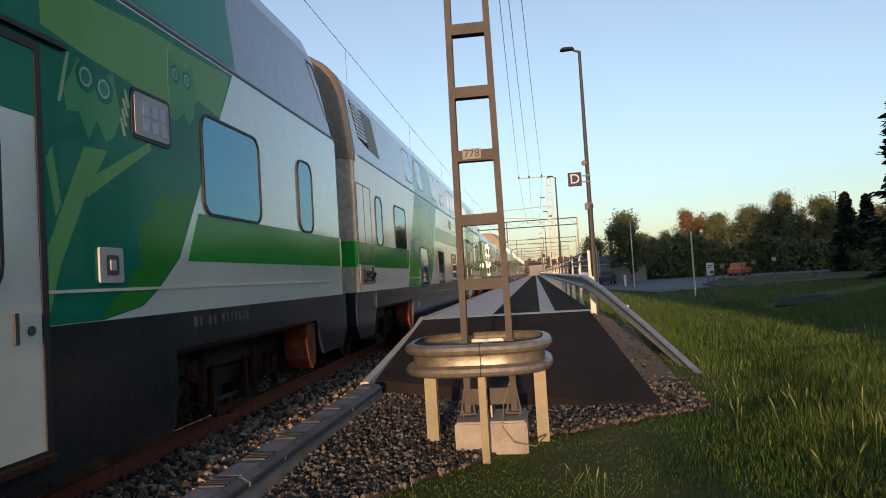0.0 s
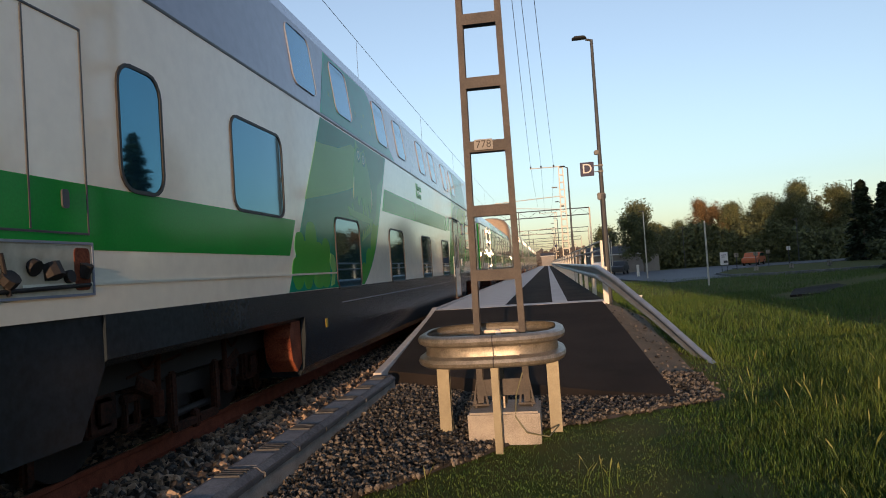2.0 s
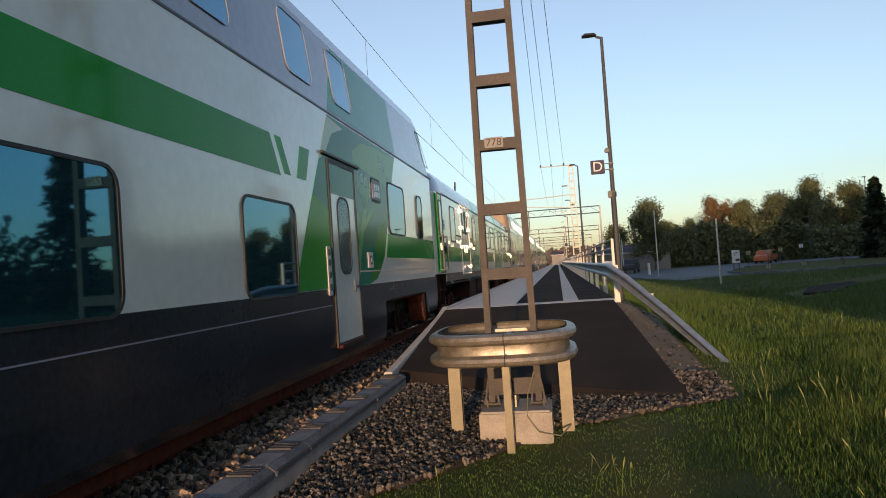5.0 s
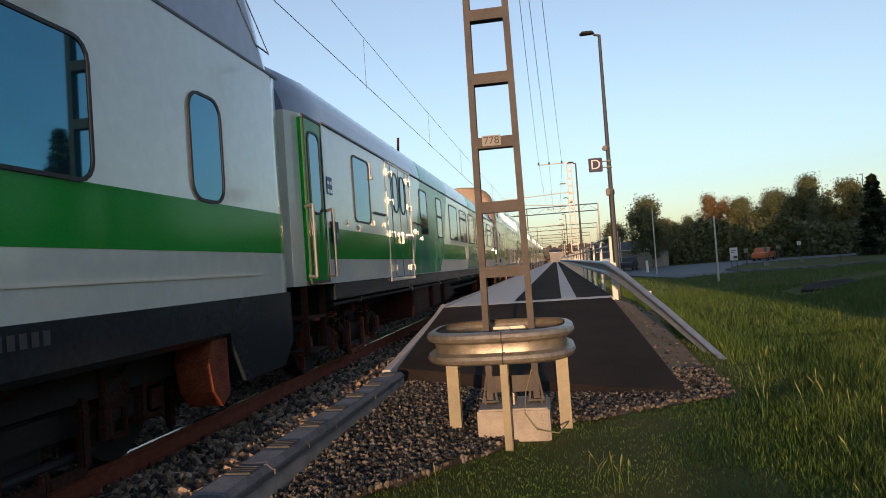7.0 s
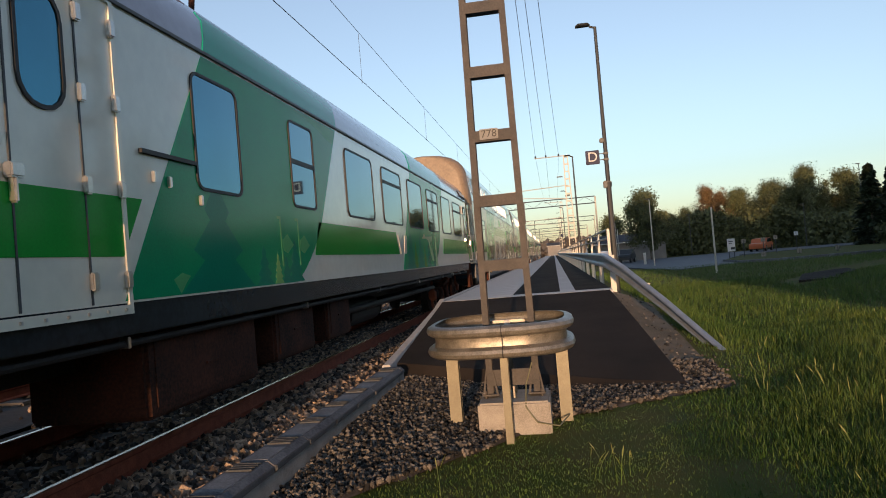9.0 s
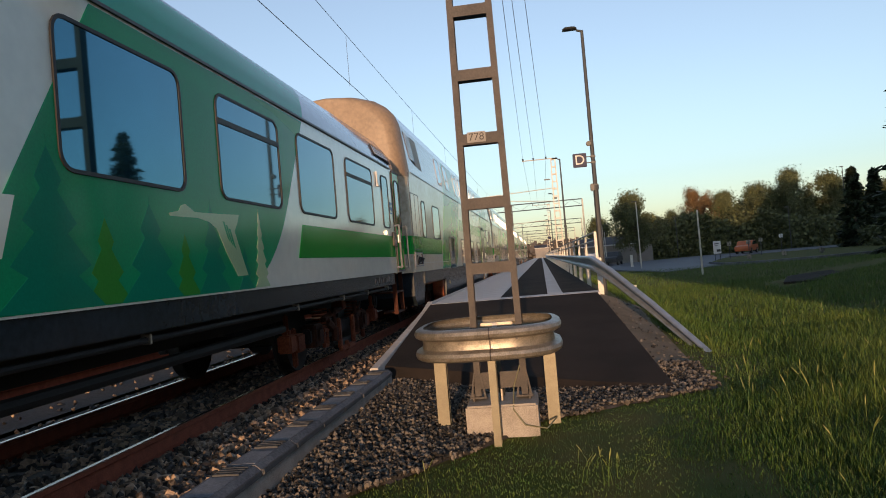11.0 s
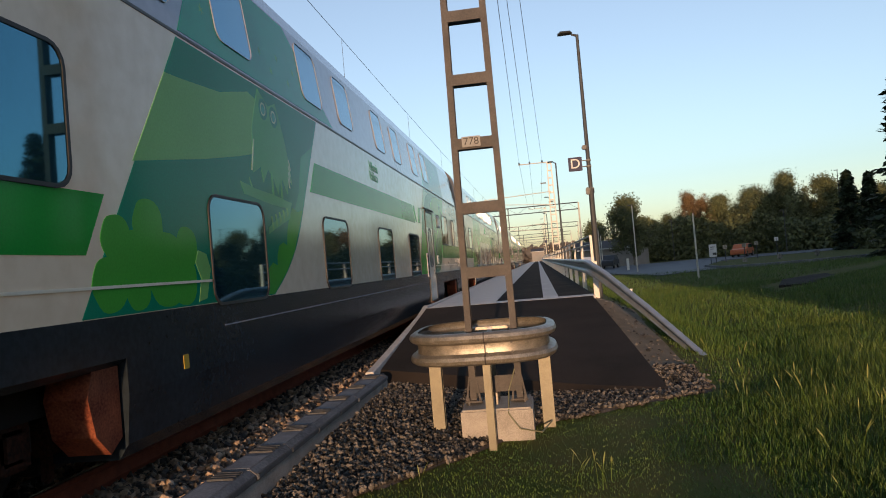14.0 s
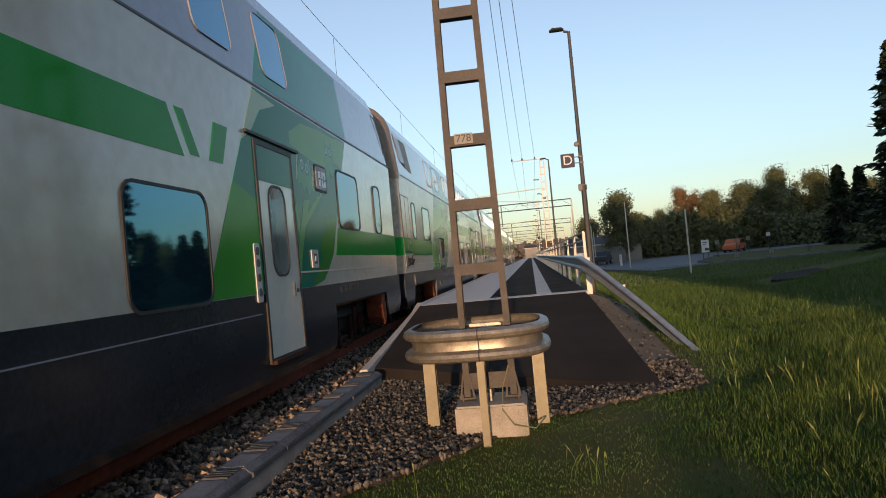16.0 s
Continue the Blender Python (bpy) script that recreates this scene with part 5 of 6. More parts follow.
def w_sweep(path, closed, material, name, parent, thick=0.006, tall=None):
    """A barrier beam swept along path [(x, y, z)]; its waves stand to the right of the way."""
    bm = bmesh.new()
    n = len(path)
    rings = []
    for i, p in enumerate(path):
        a = path[(i - 1) % n] if closed or i else path[i]
        b = path[(i + 1) % n] if closed or i < n - 1 else path[i]
        d = (Vector(b) - Vector(a)).normalized()
        out = Vector((d.y, -d.x, 0)).normalized()
        up = out.cross(d).normalized()
        up = up if up.z > 0 else -up
        q = tall[i] if tall else 1.0      # the beam may be squeezed flat towards its end
        rings.append([Vector(p) + out * o + up * (0.3 + (h - 0.3) * q) for o, h in W_PROF] + [Vector(p) + out * (o - thick * 1.5) + up * (0.3 + (h - 0.3) * q) for o, h in W_PROF[::-1]])
    rows = [[bm.verts.new(q) for q in r] for r in rings]
    m = len(rows[0])
    for i in range(n if closed else n - 1):
        a, b = rows[i], rows[(i + 1) % n]
        for j in range(m):
            bm.faces.new((a[j], a[(j + 1) % m], b[(j + 1) % m], b[j]))
    if not closed:
        bm.faces.new(rows[0])
        bm.faces.new(rows[-1][::-1])
    bmesh.ops.recalc_face_normals(bm, faces=bm.faces[:])
    return part(name, bm, material, parent, smooth=True)


CX, CY, RX, RY = -0.605, 7.10, 0.64, 0.70
path = []
for i in range(56):
    a = -2 * pi * i / 56
    c, s = cos(a), sin(a)
    e = 0.62
    path.append((CX + RX * math.copysign(abs(c) ** e, c), CY + RY * math.copysign(abs(s) ** e, s), 0.755))
w_sweep(path[::-1], True, GALV, "barrier_beam", ring)
w_sweep([(CX + 0.05 + 0.012 * k, CY - RY - 0.004, 0.755) for k in range(2)], False, MAST_STEEL, "joint_line", ring)
bm = bmesh.new()
for z in (0.86, 0.95):
    for x in (CX + 0.07, CX + 0.30):
        tube(bm, (x, CY - RY - 0.012, z), (x, CY - RY - 0.026, z), 0.011, seg=8)
parts("joint_bolt", bm, MAST_STEEL, ring)
POST = mat("pale_barrier_post", (0.165, 0.155, 0.115), 0.5, 0.4, var=0.15, scale=6, fine=80, bump=0.1)
for x, y, turn in ((-0.553, 6.462, 0), (-1.13, 7.12, 0), (-0.03, 7.22, 0), (-0.60, 7.74, 0)):
    bm = bmesh.new()
    wdt = 0.034 if abs(x + 0.55) < 0.1 else 0.06
    prof = [(-wdt, -0.05), (wdt, -0.05), (wdt, -0.042), (-wdt + 0.008, -0.042), (-wdt + 0.008, 0.042), (wdt, 0.042), (wdt, 0.05), (-wdt, 0.05)]
    loft(bm, [[(x + a, y + b, z) for a, b in prof] for z in (-0.2, 0.98)])
    part("barrier_post", bm, POST, ring)
part("spacer", boxes((CX - 0.16, CX + 0.22, CY + 0.40, CY + 0.46, 0.93, 1.0), bevel=0.01), GALV, ring)
part("spacer_bolt", tubes(((CX + 0.03, CY + 0.36, 0.97), (CX + 0.03, CY + 0.46, 0.97), 0.03)), SIGN_WHITE, ring)

# ---- platform guard rail and handrail ----
guard = thing("guard_rail", "galvanised crash barrier along the platform that slopes down to the grass", "guard rail")
w_sweep([(1.02, y, 1.27) for y in (200, 120, 60, 30, 16, 15.1)] + [(1.03, 14.85, 1.255), (1.08, 14.5, 1.20), (1.25, 13.9, 1.03), (1.75, 12.35, 0.45), (2.26, 10.75, -0.20)],
        False, GUARD, "barrier_beam", guard, tall=(1.0,) * 6 + (0.97, 0.93, 0.86, 0.68, 0.5))
POSTW = mat("white_barrier_post", (0.62, 0.60, 0.54), 0.6, 0.05, var=0.12, scale=5, fine=60)
gp = None
for i in range(44):
    y = 15.2 + 3.75 * i
    if gp is None:
        gp = part("barrier_post", boxes((-0.055, 0.055, -0.045, 0.045, 0.2, 1.52), bevel=0.006), POSTW, guard)
        ob = gp
    else:
        ob = new("barrier_post", gp.data)
        ob.parent = guard
    ob.location = (1.16, y, 0)
rail_t = thing("handrail", "grey steel handrail of two bars behind the barrier", "handrail")
for z in (2.10, 1.90):
    part("bar", tubes(((1.24, 16.6, z), (1.24, 180, z), 0.024)), GALV, rail_t)
hp = None
for i in range(44):
    y = 16.6 + 3.75 * i
    if hp is None:
        hp = part("upright", boxes((-0.03, 0.03, -0.03, 0.03, 0.75, 2.10)), POSTW, rail_t)
        ob = hp
    else:
        ob = new("upright", hp.data)
        ob.parent = rail_t
    ob.location = (1.24, y, 0)


marker = thing("marker_post", "short pale marker post in the grass behind the guard rail", "marker post")
part("post", boxes((2.34, 2.46, 19.75, 19.83, 0.0, 0.62), bevel=0.01), POSTW, marker)
part("cap", boxes((2.33, 2.47, 19.74, 19.84, 0.62, 0.64)), POSTW, marker)

# ---- lamps, sign ----
def platform_lamp():
    t = thing("platform_lamp", "tall dark lamp post with a flat lantern over the platform", "street lamp", "lamps along the platform")
    part("pole", tubes(((0, 0, -0.83), (0, 0, 2.4), 0.072, 0.066), ((0, 0, 2.4), (0, 0, 6.38), 0.055, 0.038), seg=12), POLE, t)
    part("collar", tubes(((0, 0, 2.36), (0, 0, 2.48), 0.085), seg=12), POLE, t)
    part("arm", tubes(((0, 0, 6.36), (-0.14, 0, 6.40), 0.03)), POLE, t)
    bm = bmesh.new()
    loft(bm, [[(-0.12 - 0.36 * f, w * math.cos(a), 6.40 + 0.055 * h + 0.045 * math.sin(a) * h) for a in [2 * pi * i / 12 for i in range(12)]] for f, w, h in ((0, 0.05, 0.6), (0.15, 0.12, 1), (0.8, 0.15, 1), (1.0, 0.07, 0.6))])
    part("lantern", bm, POLE, t, smooth=True)
    return t


lamp = platform_lamp()
lamp.matrix_world = pose(1.46, 18.0, PLAT)
for k in range(1, 7):
    copy_thing(lamp, pose(1.50 + 0.02 * k, 18.0 + 24.0 * k, PLAT))
sign = thing("platform_sector_sign", "square dark sign with a white letter D on brackets", "sign")
part("board", boxes((0.96, 1.30, 17.96, 18.0, 3.78, 4.13), bevel=0.012), SIGN, sign)
lettering("D", 0.34, pose(1.13, 17.955, 3.955, 90, 0, 0), SIGN_WHITE, sign)
part("bracket", tubes(((1.29, 17.98, 4.03), (1.48, 18.0, 4.03), 0.012), ((1.29, 17.98, 3.88), (1.48, 18.0, 3.88), 0.012)), GALV, sign)
part("clamp", boxes((1.40, 1.52, 17.94, 18.06, 3.86, 3.90), (1.40, 1.52, 17.94, 18.06, 4.01, 4.05)), POLE, sign)
spk = thing("loudspeaker", "small dark loudspeaker clamped to the lamp post", "loudspeaker")
part("case", boxes((1.33, 1.42, 17.86, 18.0, 3.16, 3.34), bevel=0.02), POLE, spk)
part("clamp", boxes((1.39, 1.53, 17.93, 18.07, 3.30, 3.33)), POLE, spk)
cam_b = thing("post_junction_box", "small round dark box on the lamp post", "junction box")
part("case", tubes(((1.38, 17.9, 4.35), (1.38, 18.0, 4.35), 0.06), seg=12), POLE, cam_b)

# second sector sign far down the platform
sign2 = thing("platform_sector_sign", "small distant square sector sign on a lamp post", "sign")
part("board", boxes((1.0, 1.34, 89.96, 90.0, 3.6, 3.95), bevel=0.012), SIGN, sign2)
part("bracket", tubes(((1.33, 89.98, 3.85), (1.6, 90, 3.85), 0.015)), GALV, sign2)


# ---- overhead line ----
def line_mast(x, y, label):
    t = thing("catenary_mast", label, "catenary mast", "masts along the line")
    mast_legs(t, x, y, 0.3, 10.3, 0.62, 0.34, 0.66, 0.9, YELLOWPOLE, sec=0.09)
    part("top_arm", tubes(((x - 2.75, y, 10.25), (x + 0.2, y, 10.25), 0.045)), YELLOWPOLE, t)
    bm = bmesh.new()
    for dx in (-2.65, -1.72, -0.6):
        tube(bm, (x + dx, y, 10.25), (x + dx, y, 10.45), 0.07, seg=8)
    part("insulator", bm, POLE, t)
    part("bracket", boxes((x - 0.9, x - 0.4, y - 0.05, y + 0.05, 8.35, 8.45), (x - 0.3, x + 0.1, y - 0.05, y + 0.05, 6.6, 6.75)), POLE, t)
    part("cantilever", tubes(((x, y, 7.6), (TRACK_X, y, 7.35), 0.035), ((x, y, 6.4), (TRACK_X + 0.3, y, 6.9), 0.03), ((TRACK_X + 1.2, y, 6.75), (TRACK_X, y, 6.2), 0.02)), YELLOWPOLE, t)


line_mast(1.72, 64, "pale steel ladder mast with a long top arm")
line_mast(1.9, 122, "pale steel ladder mast with a long top arm")
line_mast(2.0, 180, "pale steel ladder mast with a long top arm")


def portal(y, x0, x1, z):
    t = thing("overhead_portal", "slim lattice portal that spans the tracks", "portal", "portals over the tracks")
    for x in (x0, x1):
        part("leg", tubes(((x, y, -0.3), (x, y, z), 0.11, 0.09)), YELLOWPOLE, t)
    for dz in (0.0, -0.78):
        part("chord", tubes(((x0, y, z + dz), (x1, y, z + dz), 0.06)), POLE, t)
    bm = bmesh.new()
    n = int((x1 - x0) / 1.2)
    for i in range(n):
        a, b = x0 + (x1 - x0) * i / n, x0 + (x1 - x0) * (i + 1) / n
        tube(bm, (a, y, z if i % 2 else z - 0.78), (b, y, z - 0.78 if i % 2 else z), 0.016, seg=5)
    part("lattice", bm, POLE, t)
    bm = bmesh.new()
    for x in (TRACK_X + 1.3, TRACK_X - 3.3):
        tube(bm, (x, y, z), (x, y, z - 2.6), 0.06, seg=6)
        tube(bm, (x, y, z - 2.5), (x - 1.4, y, z - 1.9), 0.03, seg=5)
        tube(bm, (x, y, z - 1.4), (x - 1.4, y, z - 1.9), 0.03, seg=5)
    part("drop_arm", bm, POLE, t)


for y_, x1_, z_ in ((85, 5.3, 7.95), (130, 7.7, 7.8), (175, 8.5, 7.8), (225, 9, 7.8), (280, 9, 7.8)):
    portal(y_, -14, x1_, z_)


def wire(name, pts, r, label):
    bm = bmesh.new()
    pts = [Vector(p) for p in pts]
    q = (pts[-1] - pts[0]).to_track_quat("Z", "Y").to_matrix()
    loft(bm, [[p + q @ Vector((r * cos(2 * pi * i / 5), r * sin(2 * pi * i / 5), 0)) for i in range(5)] for p in pts])
    return tagged(part(name, bm, WIRE), label, "overhead wire", "overhead wires")


def sagging(a, b, sag, n=14):
    return [Vector(a).lerp(Vector(b), i / n) - Vector((0, 0, sag * 4 * (i / n) * (1 - i / n))) for i in range(n + 1)]


for (xa, xb) in ((-0.42, -0.93), (-0.36, 0.0), (-0.22, 1.12)):
    wire("feeder_wire", sagging((xa, MY, 10.25), (xb, 64, 10.45), 0.35) + sagging((xb, 64, 10.45), (xb + 0.1, 122, 10.45), 0.5)[1:], 0.011, "thin dark feeder wire between the masts")
for off in (0, -4.6):
    zc = 6.24
    wire("contact_wire", [Vector((TRACK_X + off + 0.1 * (1 if k % 2 else -1), -53 + 60 * k, zc)) for k in range(8)], 0.008, "thin dark contact wire over the track")
    mp = []
    for k in range(6):
        mp += sagging((TRACK_X + off, -53 + 60 * k, 7.62), (TRACK_X + off, 7 + 60 * k, 7.62), 0.15, 8)[(0 if k == 0 else 1):]
    wire("messenger_wire", mp, 0.007, "thin dark messenger wire over the track")
    for k in range(14):
        y = 8 + 9 * k
        wire("dropper_wire", [(TRACK_X + off, y, zc), (TRACK_X + off, y, 7.50)], 0.005, "thin vertical dropper wire")


# ---- parking place and what stands there ----
def flat(name, pts, z0, z1, material, label, category):
    bm = bmesh.new()
    a = [bm.verts.new((x, y, z1)) for x, y in pts]
    b = [bm.verts.new((x, y, z0)) for x, y in pts]
    bm.faces.new(a)
    for i in range(len(pts)):
        bm.faces.new((a[i], b[i], b[(i + 1) % len(pts)], a[(i + 1) % len(pts)]))
    bmesh.ops.recalc_face_normals(bm, faces=bm.faces[:])
    return tagged(part(name, bm, material), label, category, kind="structure")


flat("road", [(5.2, 84), (5.6, 66), (6.0, 58.2), (6.9, 52), (7.8, 47.1), (9.0, 48.4), (12.3, 51), (12.6, 57), (16, 68), (21, 73.5), (60, 74), (60, 90), (20, 92), (14, 88.5)], -0.5, -0.05, ROAD, "grey-blue asphalt road and parking place", "road")
flat("path", [(7.9, 25.0), (9.2, 28.6), (11.0, 30.4), (14.0, 32.2), (14.6, 31.0), (11.8, 29.0), (10.0, 27.1), (9.2, 25.2)], -0.5, 0.09, ASPHALT, "narrow asphalt footpath through the grass", "path")
flat("traffic_island", [(12.8, 56.8), (12.6, 51.6), (14.8, 50.1), (18.1, 50.5), (20.6, 51.3), (45, 55), (60, 57), (60, 72.5), (29.5, 73.5), (21, 72), (16, 66)], -0.5, 0.05, SOIL, "low grass island between the roads", "verge")
flat("verge_kerb", [(12.7, 56.8), (12.45, 51.4), (14.8, 49.8), (18.1, 50.2), (20.6, 51.0), (45, 54.7), (45, 55), (20.6, 51.3), (18.1, 50.5), (14.8, 50.1), (12.6, 51.6), (12.8, 56.8)], -0.5, 0.085, LID, "pale kerb of the grass island", "kerb")
flat("verge_kerb", [(17, 69), (21, 72.3), (29.5, 73.8), (60, 72.8), (60, 73.1), (29.5, 74.2), (21, 72.7), (17, 69.4)], -0.5, 0.085, LID, "pale kerb along the far side of the island", "kerb")


def park_lamp(x, y, h, material, label, lantern=True):
    t = thing("street_lamp", label, "street lamp")
    part("pole", tubes(((x, y, -0.4), (x, y, h), 0.055, 0.04)), material, t)
    if lantern:
        part("lantern", boxes((x - 0.35, x + 0.1, y - 0.1, y + 0.1, h, h + 0.09), bevel=0.02), POLE, t)


park_lamp(8.45, 39.5, 3.4, YELLOWPOLE, "plain pale pole standing in the grass", False)
park_lamp(7.85, 58.5, 5.3, YELLOWPOLE, "pale lamp post beside the road")
for x, y, h in ((6.0, 70, 4.0), (6.9, 78, 3.6), (17, 92, 5), (35.5, 88, 9.0), (40.5, 72, 5.0), (29.8, 90, 5.0), (44, 80, 6)):
    park_lamp(x, y, h, YELLOWPOLE if x < 10 else POLE, "slim lamp post at the parking place")
bo = thing("bollard", "short pale marker post at the road edge", "bollard")
part("post", tubes(((8.05, 66, -0.3), (8.05, 66, 1.0), 0.12), seg=10), POSTW, bo)
sg = thing("information_board", "white information board on two legs by the road", "sign")
part("board", boxes((13.85, 14.45, 60.0, 60.05, 0.60, 1.63), bevel=0.01), SIGN_WHITE, sg)
part("leg", tubes(((13.95, 60.03, -0.1), (13.95, 60.03, 0.62), 0.03)), POLE, sg)
part("leg", tubes(((14.35, 60.03, -0.1), (14.35, 60.03, 0.62), 0.03)), POLE, sg)
parts("text_bar", boxes((13.95, 14.3, 59.985, 60.0, 1.38, 1.44), (13.95, 14.2, 59.985, 60.0, 1.22, 1.27), (14.1, 14.4, 59.985, 60.0, 0.75, 0.95)), POLE, sg)
for x, y, h in ((15.6, 62, 1.5), (17.7, 64, 1.5), (19.3, 66, 1.6), (22.3, 70, 1.8), (16.0, 58, 0.4), (18.6, 58, 0.45), (21.0, 57, 0.5)):
    s_ = thing("road_sign", "small road sign on a thin pole", "road sign", "road signs")
    part("pole", tubes(((x, y, -0.2), (x, y, h), 0.035)), POLE, s_)
    part("plate", boxes((x - 0.18, x + 0.18, y - 0.03, y - 0.01, h - 0.35, h), bevel=0.01), SIGN_WHITE if x > 22 else GALV, s_)


def parked_car(x, y, paint, label, turn=0):
    t = thing("parked_car", label, "car", at=pose(x, y, -0.05, 0, 0, turn))
    bm = bmesh.new()
    prof = [(-2.1, 0.30), (-2.15, 0.65), (-2.0, 0.85), (-1.1, 0.95), (-0.55, 1.42), (0.95, 1.45), (1.7, 0.98), (2.1, 0.90), (2.15, 0.35)]
    loft(bm, [[(u, s * w, z) for u, z in prof] for s, w in ((-1, 0.82), (1, 0.82))])
    bmesh.ops.bevel(bm, geom=bm.edges[:], offset=0.05, segments=2, affect="EDGES")
    part("body", bm, paint, t)
    for s in (-1, 1):
        part("side_window", plate([(-0.95, 0.98), (-0.5, 1.36), (0.9, 1.38), (1.45, 1.0)], lambda z: 0, -0.005, 0.005), GLASS, t).matrix_local = Matrix(((0, 1, 0, 0), (1, 0, 0, s * 0.828), (0, 0, 1, 0), (0, 0, 0, 1)))
        for u in (-1.3, 1.3):
            w = part("wheel", tubes(((u, s * 0.66, 0.32), (u, s * 0.85, 0.32), 0.32), seg=20), RUBBER, t)
            part("rim", tubes(((u, s * 0.85, 0.32), (u, s * 0.86, 0.32), 0.20), seg=14), GALV, w)


parked_car(23.0, 84, CARPAINT, "parked car with the low sun's orange glow put into its paint", 62)
parked_car(5.5, 76, CARWHITE, "pale parked car beside the building", 75)
parked_car(7.6, 79, POLE, "dark parked car beside the building", 75)


def house(x0, x1, y0, y1, h, label):
    t = thing("house", label, "house")
    part("wall", boxes((x0, x1, y0, y1, -0.6, h)), WALL, t)
    bm = bmesh.new()
    ym = (y0 + y1) / 2
    loft(bm, [[(x, y0 - 0.4, h), (x, ym, h + 1.1), (x, y1 + 0.4, h), (x, ym, h + 0.02)] for x in (x0 - 0.3, x1 + 0.3)])
    part("roof", bm, ROOFING, t)
    part("gutter", boxes((x0 - 0.3, x1 + 0.3, y0 - 0.42, y0 - 0.36, h - 0.08, h + 0.06)), SIGN_WHITE, t)


house(5.2, 13.6, 90, 98, 2.2, "low pale rendered building beside the parking place")
house(-2.0, 3.2, 250, 258, 4.2, "distant pale building beyond the platform")


# ---- trees ----
def quads(centres, normals, ups, half_w, half_h):
    """Many small leaf cards as one mesh: arrays of centre, normal, up and size."""
    side = np.cross(ups, normals)
    side /= np.linalg.norm(side, axis=1)[:, None] + 1e-9
    top = np.cross(normals, side)
    n = len(centres)
    w, h = half_w[:, None], half_h[:, None]
    v = np.stack([centres - side * w * 0.5 - top * h, centres + side * w * 0.5 - top * h * 0.9, centres + side * w + top * h * 0.2, centres + top * h, centres - side * w + top * h * 0.1], axis=1).reshape(-1, 3)
    f = np.arange(n * 5).reshape(n, 5)
    me = bpy.data.meshes.new("leaves")
    me.from_pydata(v.tolist(), [], f.tolist())
    return me


def unit(rs, n):
    v = rs.normal(size=(n, 3))
    return v / np.linalg.norm(v, axis=1)[:, None]


def broad_tree(h, spread, seed, leaf, leaf_size, count, label, bare=0.28):
    rs, rg = np.random.RandomState(seed), random.Random(seed)
    t = thing("tree", label, "tree")
    bm = bmesh.new()
    lean = Vector((rg.uniform(-0.3, 0.3), rg.uniform(-0.3, 0.3), 0))
    p, tips = Vector((0, 0, -0.4)), []
    for k in range(7):
        q = Vector((lean.x * (k + 1) / 7 + rg.uniform(-0.1, 0.1), lean.y * (k + 1) / 7, h * 0.9 * (k + 1) / 7))
        tube(bm, p, q, 0.16 * h / 10 * (1 - k / 7.5), 0.16 * h / 10 * (1 - (k + 1) / 7.5), seg=8, caps=False)
        if k >= 1:
            for j in range(6):
                a = rg.uniform(0, 2 * pi)
                f = (k + 1) / 7
                reach = spread * (0.55 + 0.45 * sin(pi * min(1, f * 0.95))) * rg.uniform(0.25, 1.35) * (1.1 - 0.60 * f)
                mid = q + Vector((cos(a), sin(a), 0.45)) * reach * 0.55
                end = q + Vector((cos(a) * reach, sin(a) * reach, reach * rg.uniform(0.25, 0.8)))
                tube(bm, q, mid, 0.045, 0.03, seg=5, caps=False)
                tube(bm, mid, end, 0.03, 0.012, seg=5, caps=False)
                tips += [(mid, 0.6), (end, 0.75), ((mid + end) / 2, 0.8), (end + Vector((0, 0, -0.10 * h)), 0.55)]
        p = q
    tips.append((p, 1.0))
    part("trunk", bm, BARK, t)
    tips = [(c, s) for c, s in tips if c.z > h * bare]
    per = count // len(tips)
    cs, ns = [], []
    for c, s in tips:
        r = spread * 0.24 * s * rg.uniform(0.45, 1.6)
        d = np.clip(rs.normal(size=(per, 3)), -2.2, 2.2) * r * 0.62
        d[:, 2] *= 1.05
        cs.append(np.array(c)[None] + d)
        ns.append(d / (np.linalg.norm(d, axis=1)[:, None] + 1e-6) + unit(rs, per) * 0.8)
    cs, ns = np.concatenate(cs), np.concatenate(ns)
    ns /= np.linalg.norm(ns, axis=1)[:, None]
    sz = rs.uniform(0.6, 1.3, len(cs)) * leaf_size
    me = quads(cs, ns, unit(rs, len(cs)), sz, sz * 1.2)
    me.materials.append(leaf)
    ob = new("crown", me)
    ob.parent = t
    return t


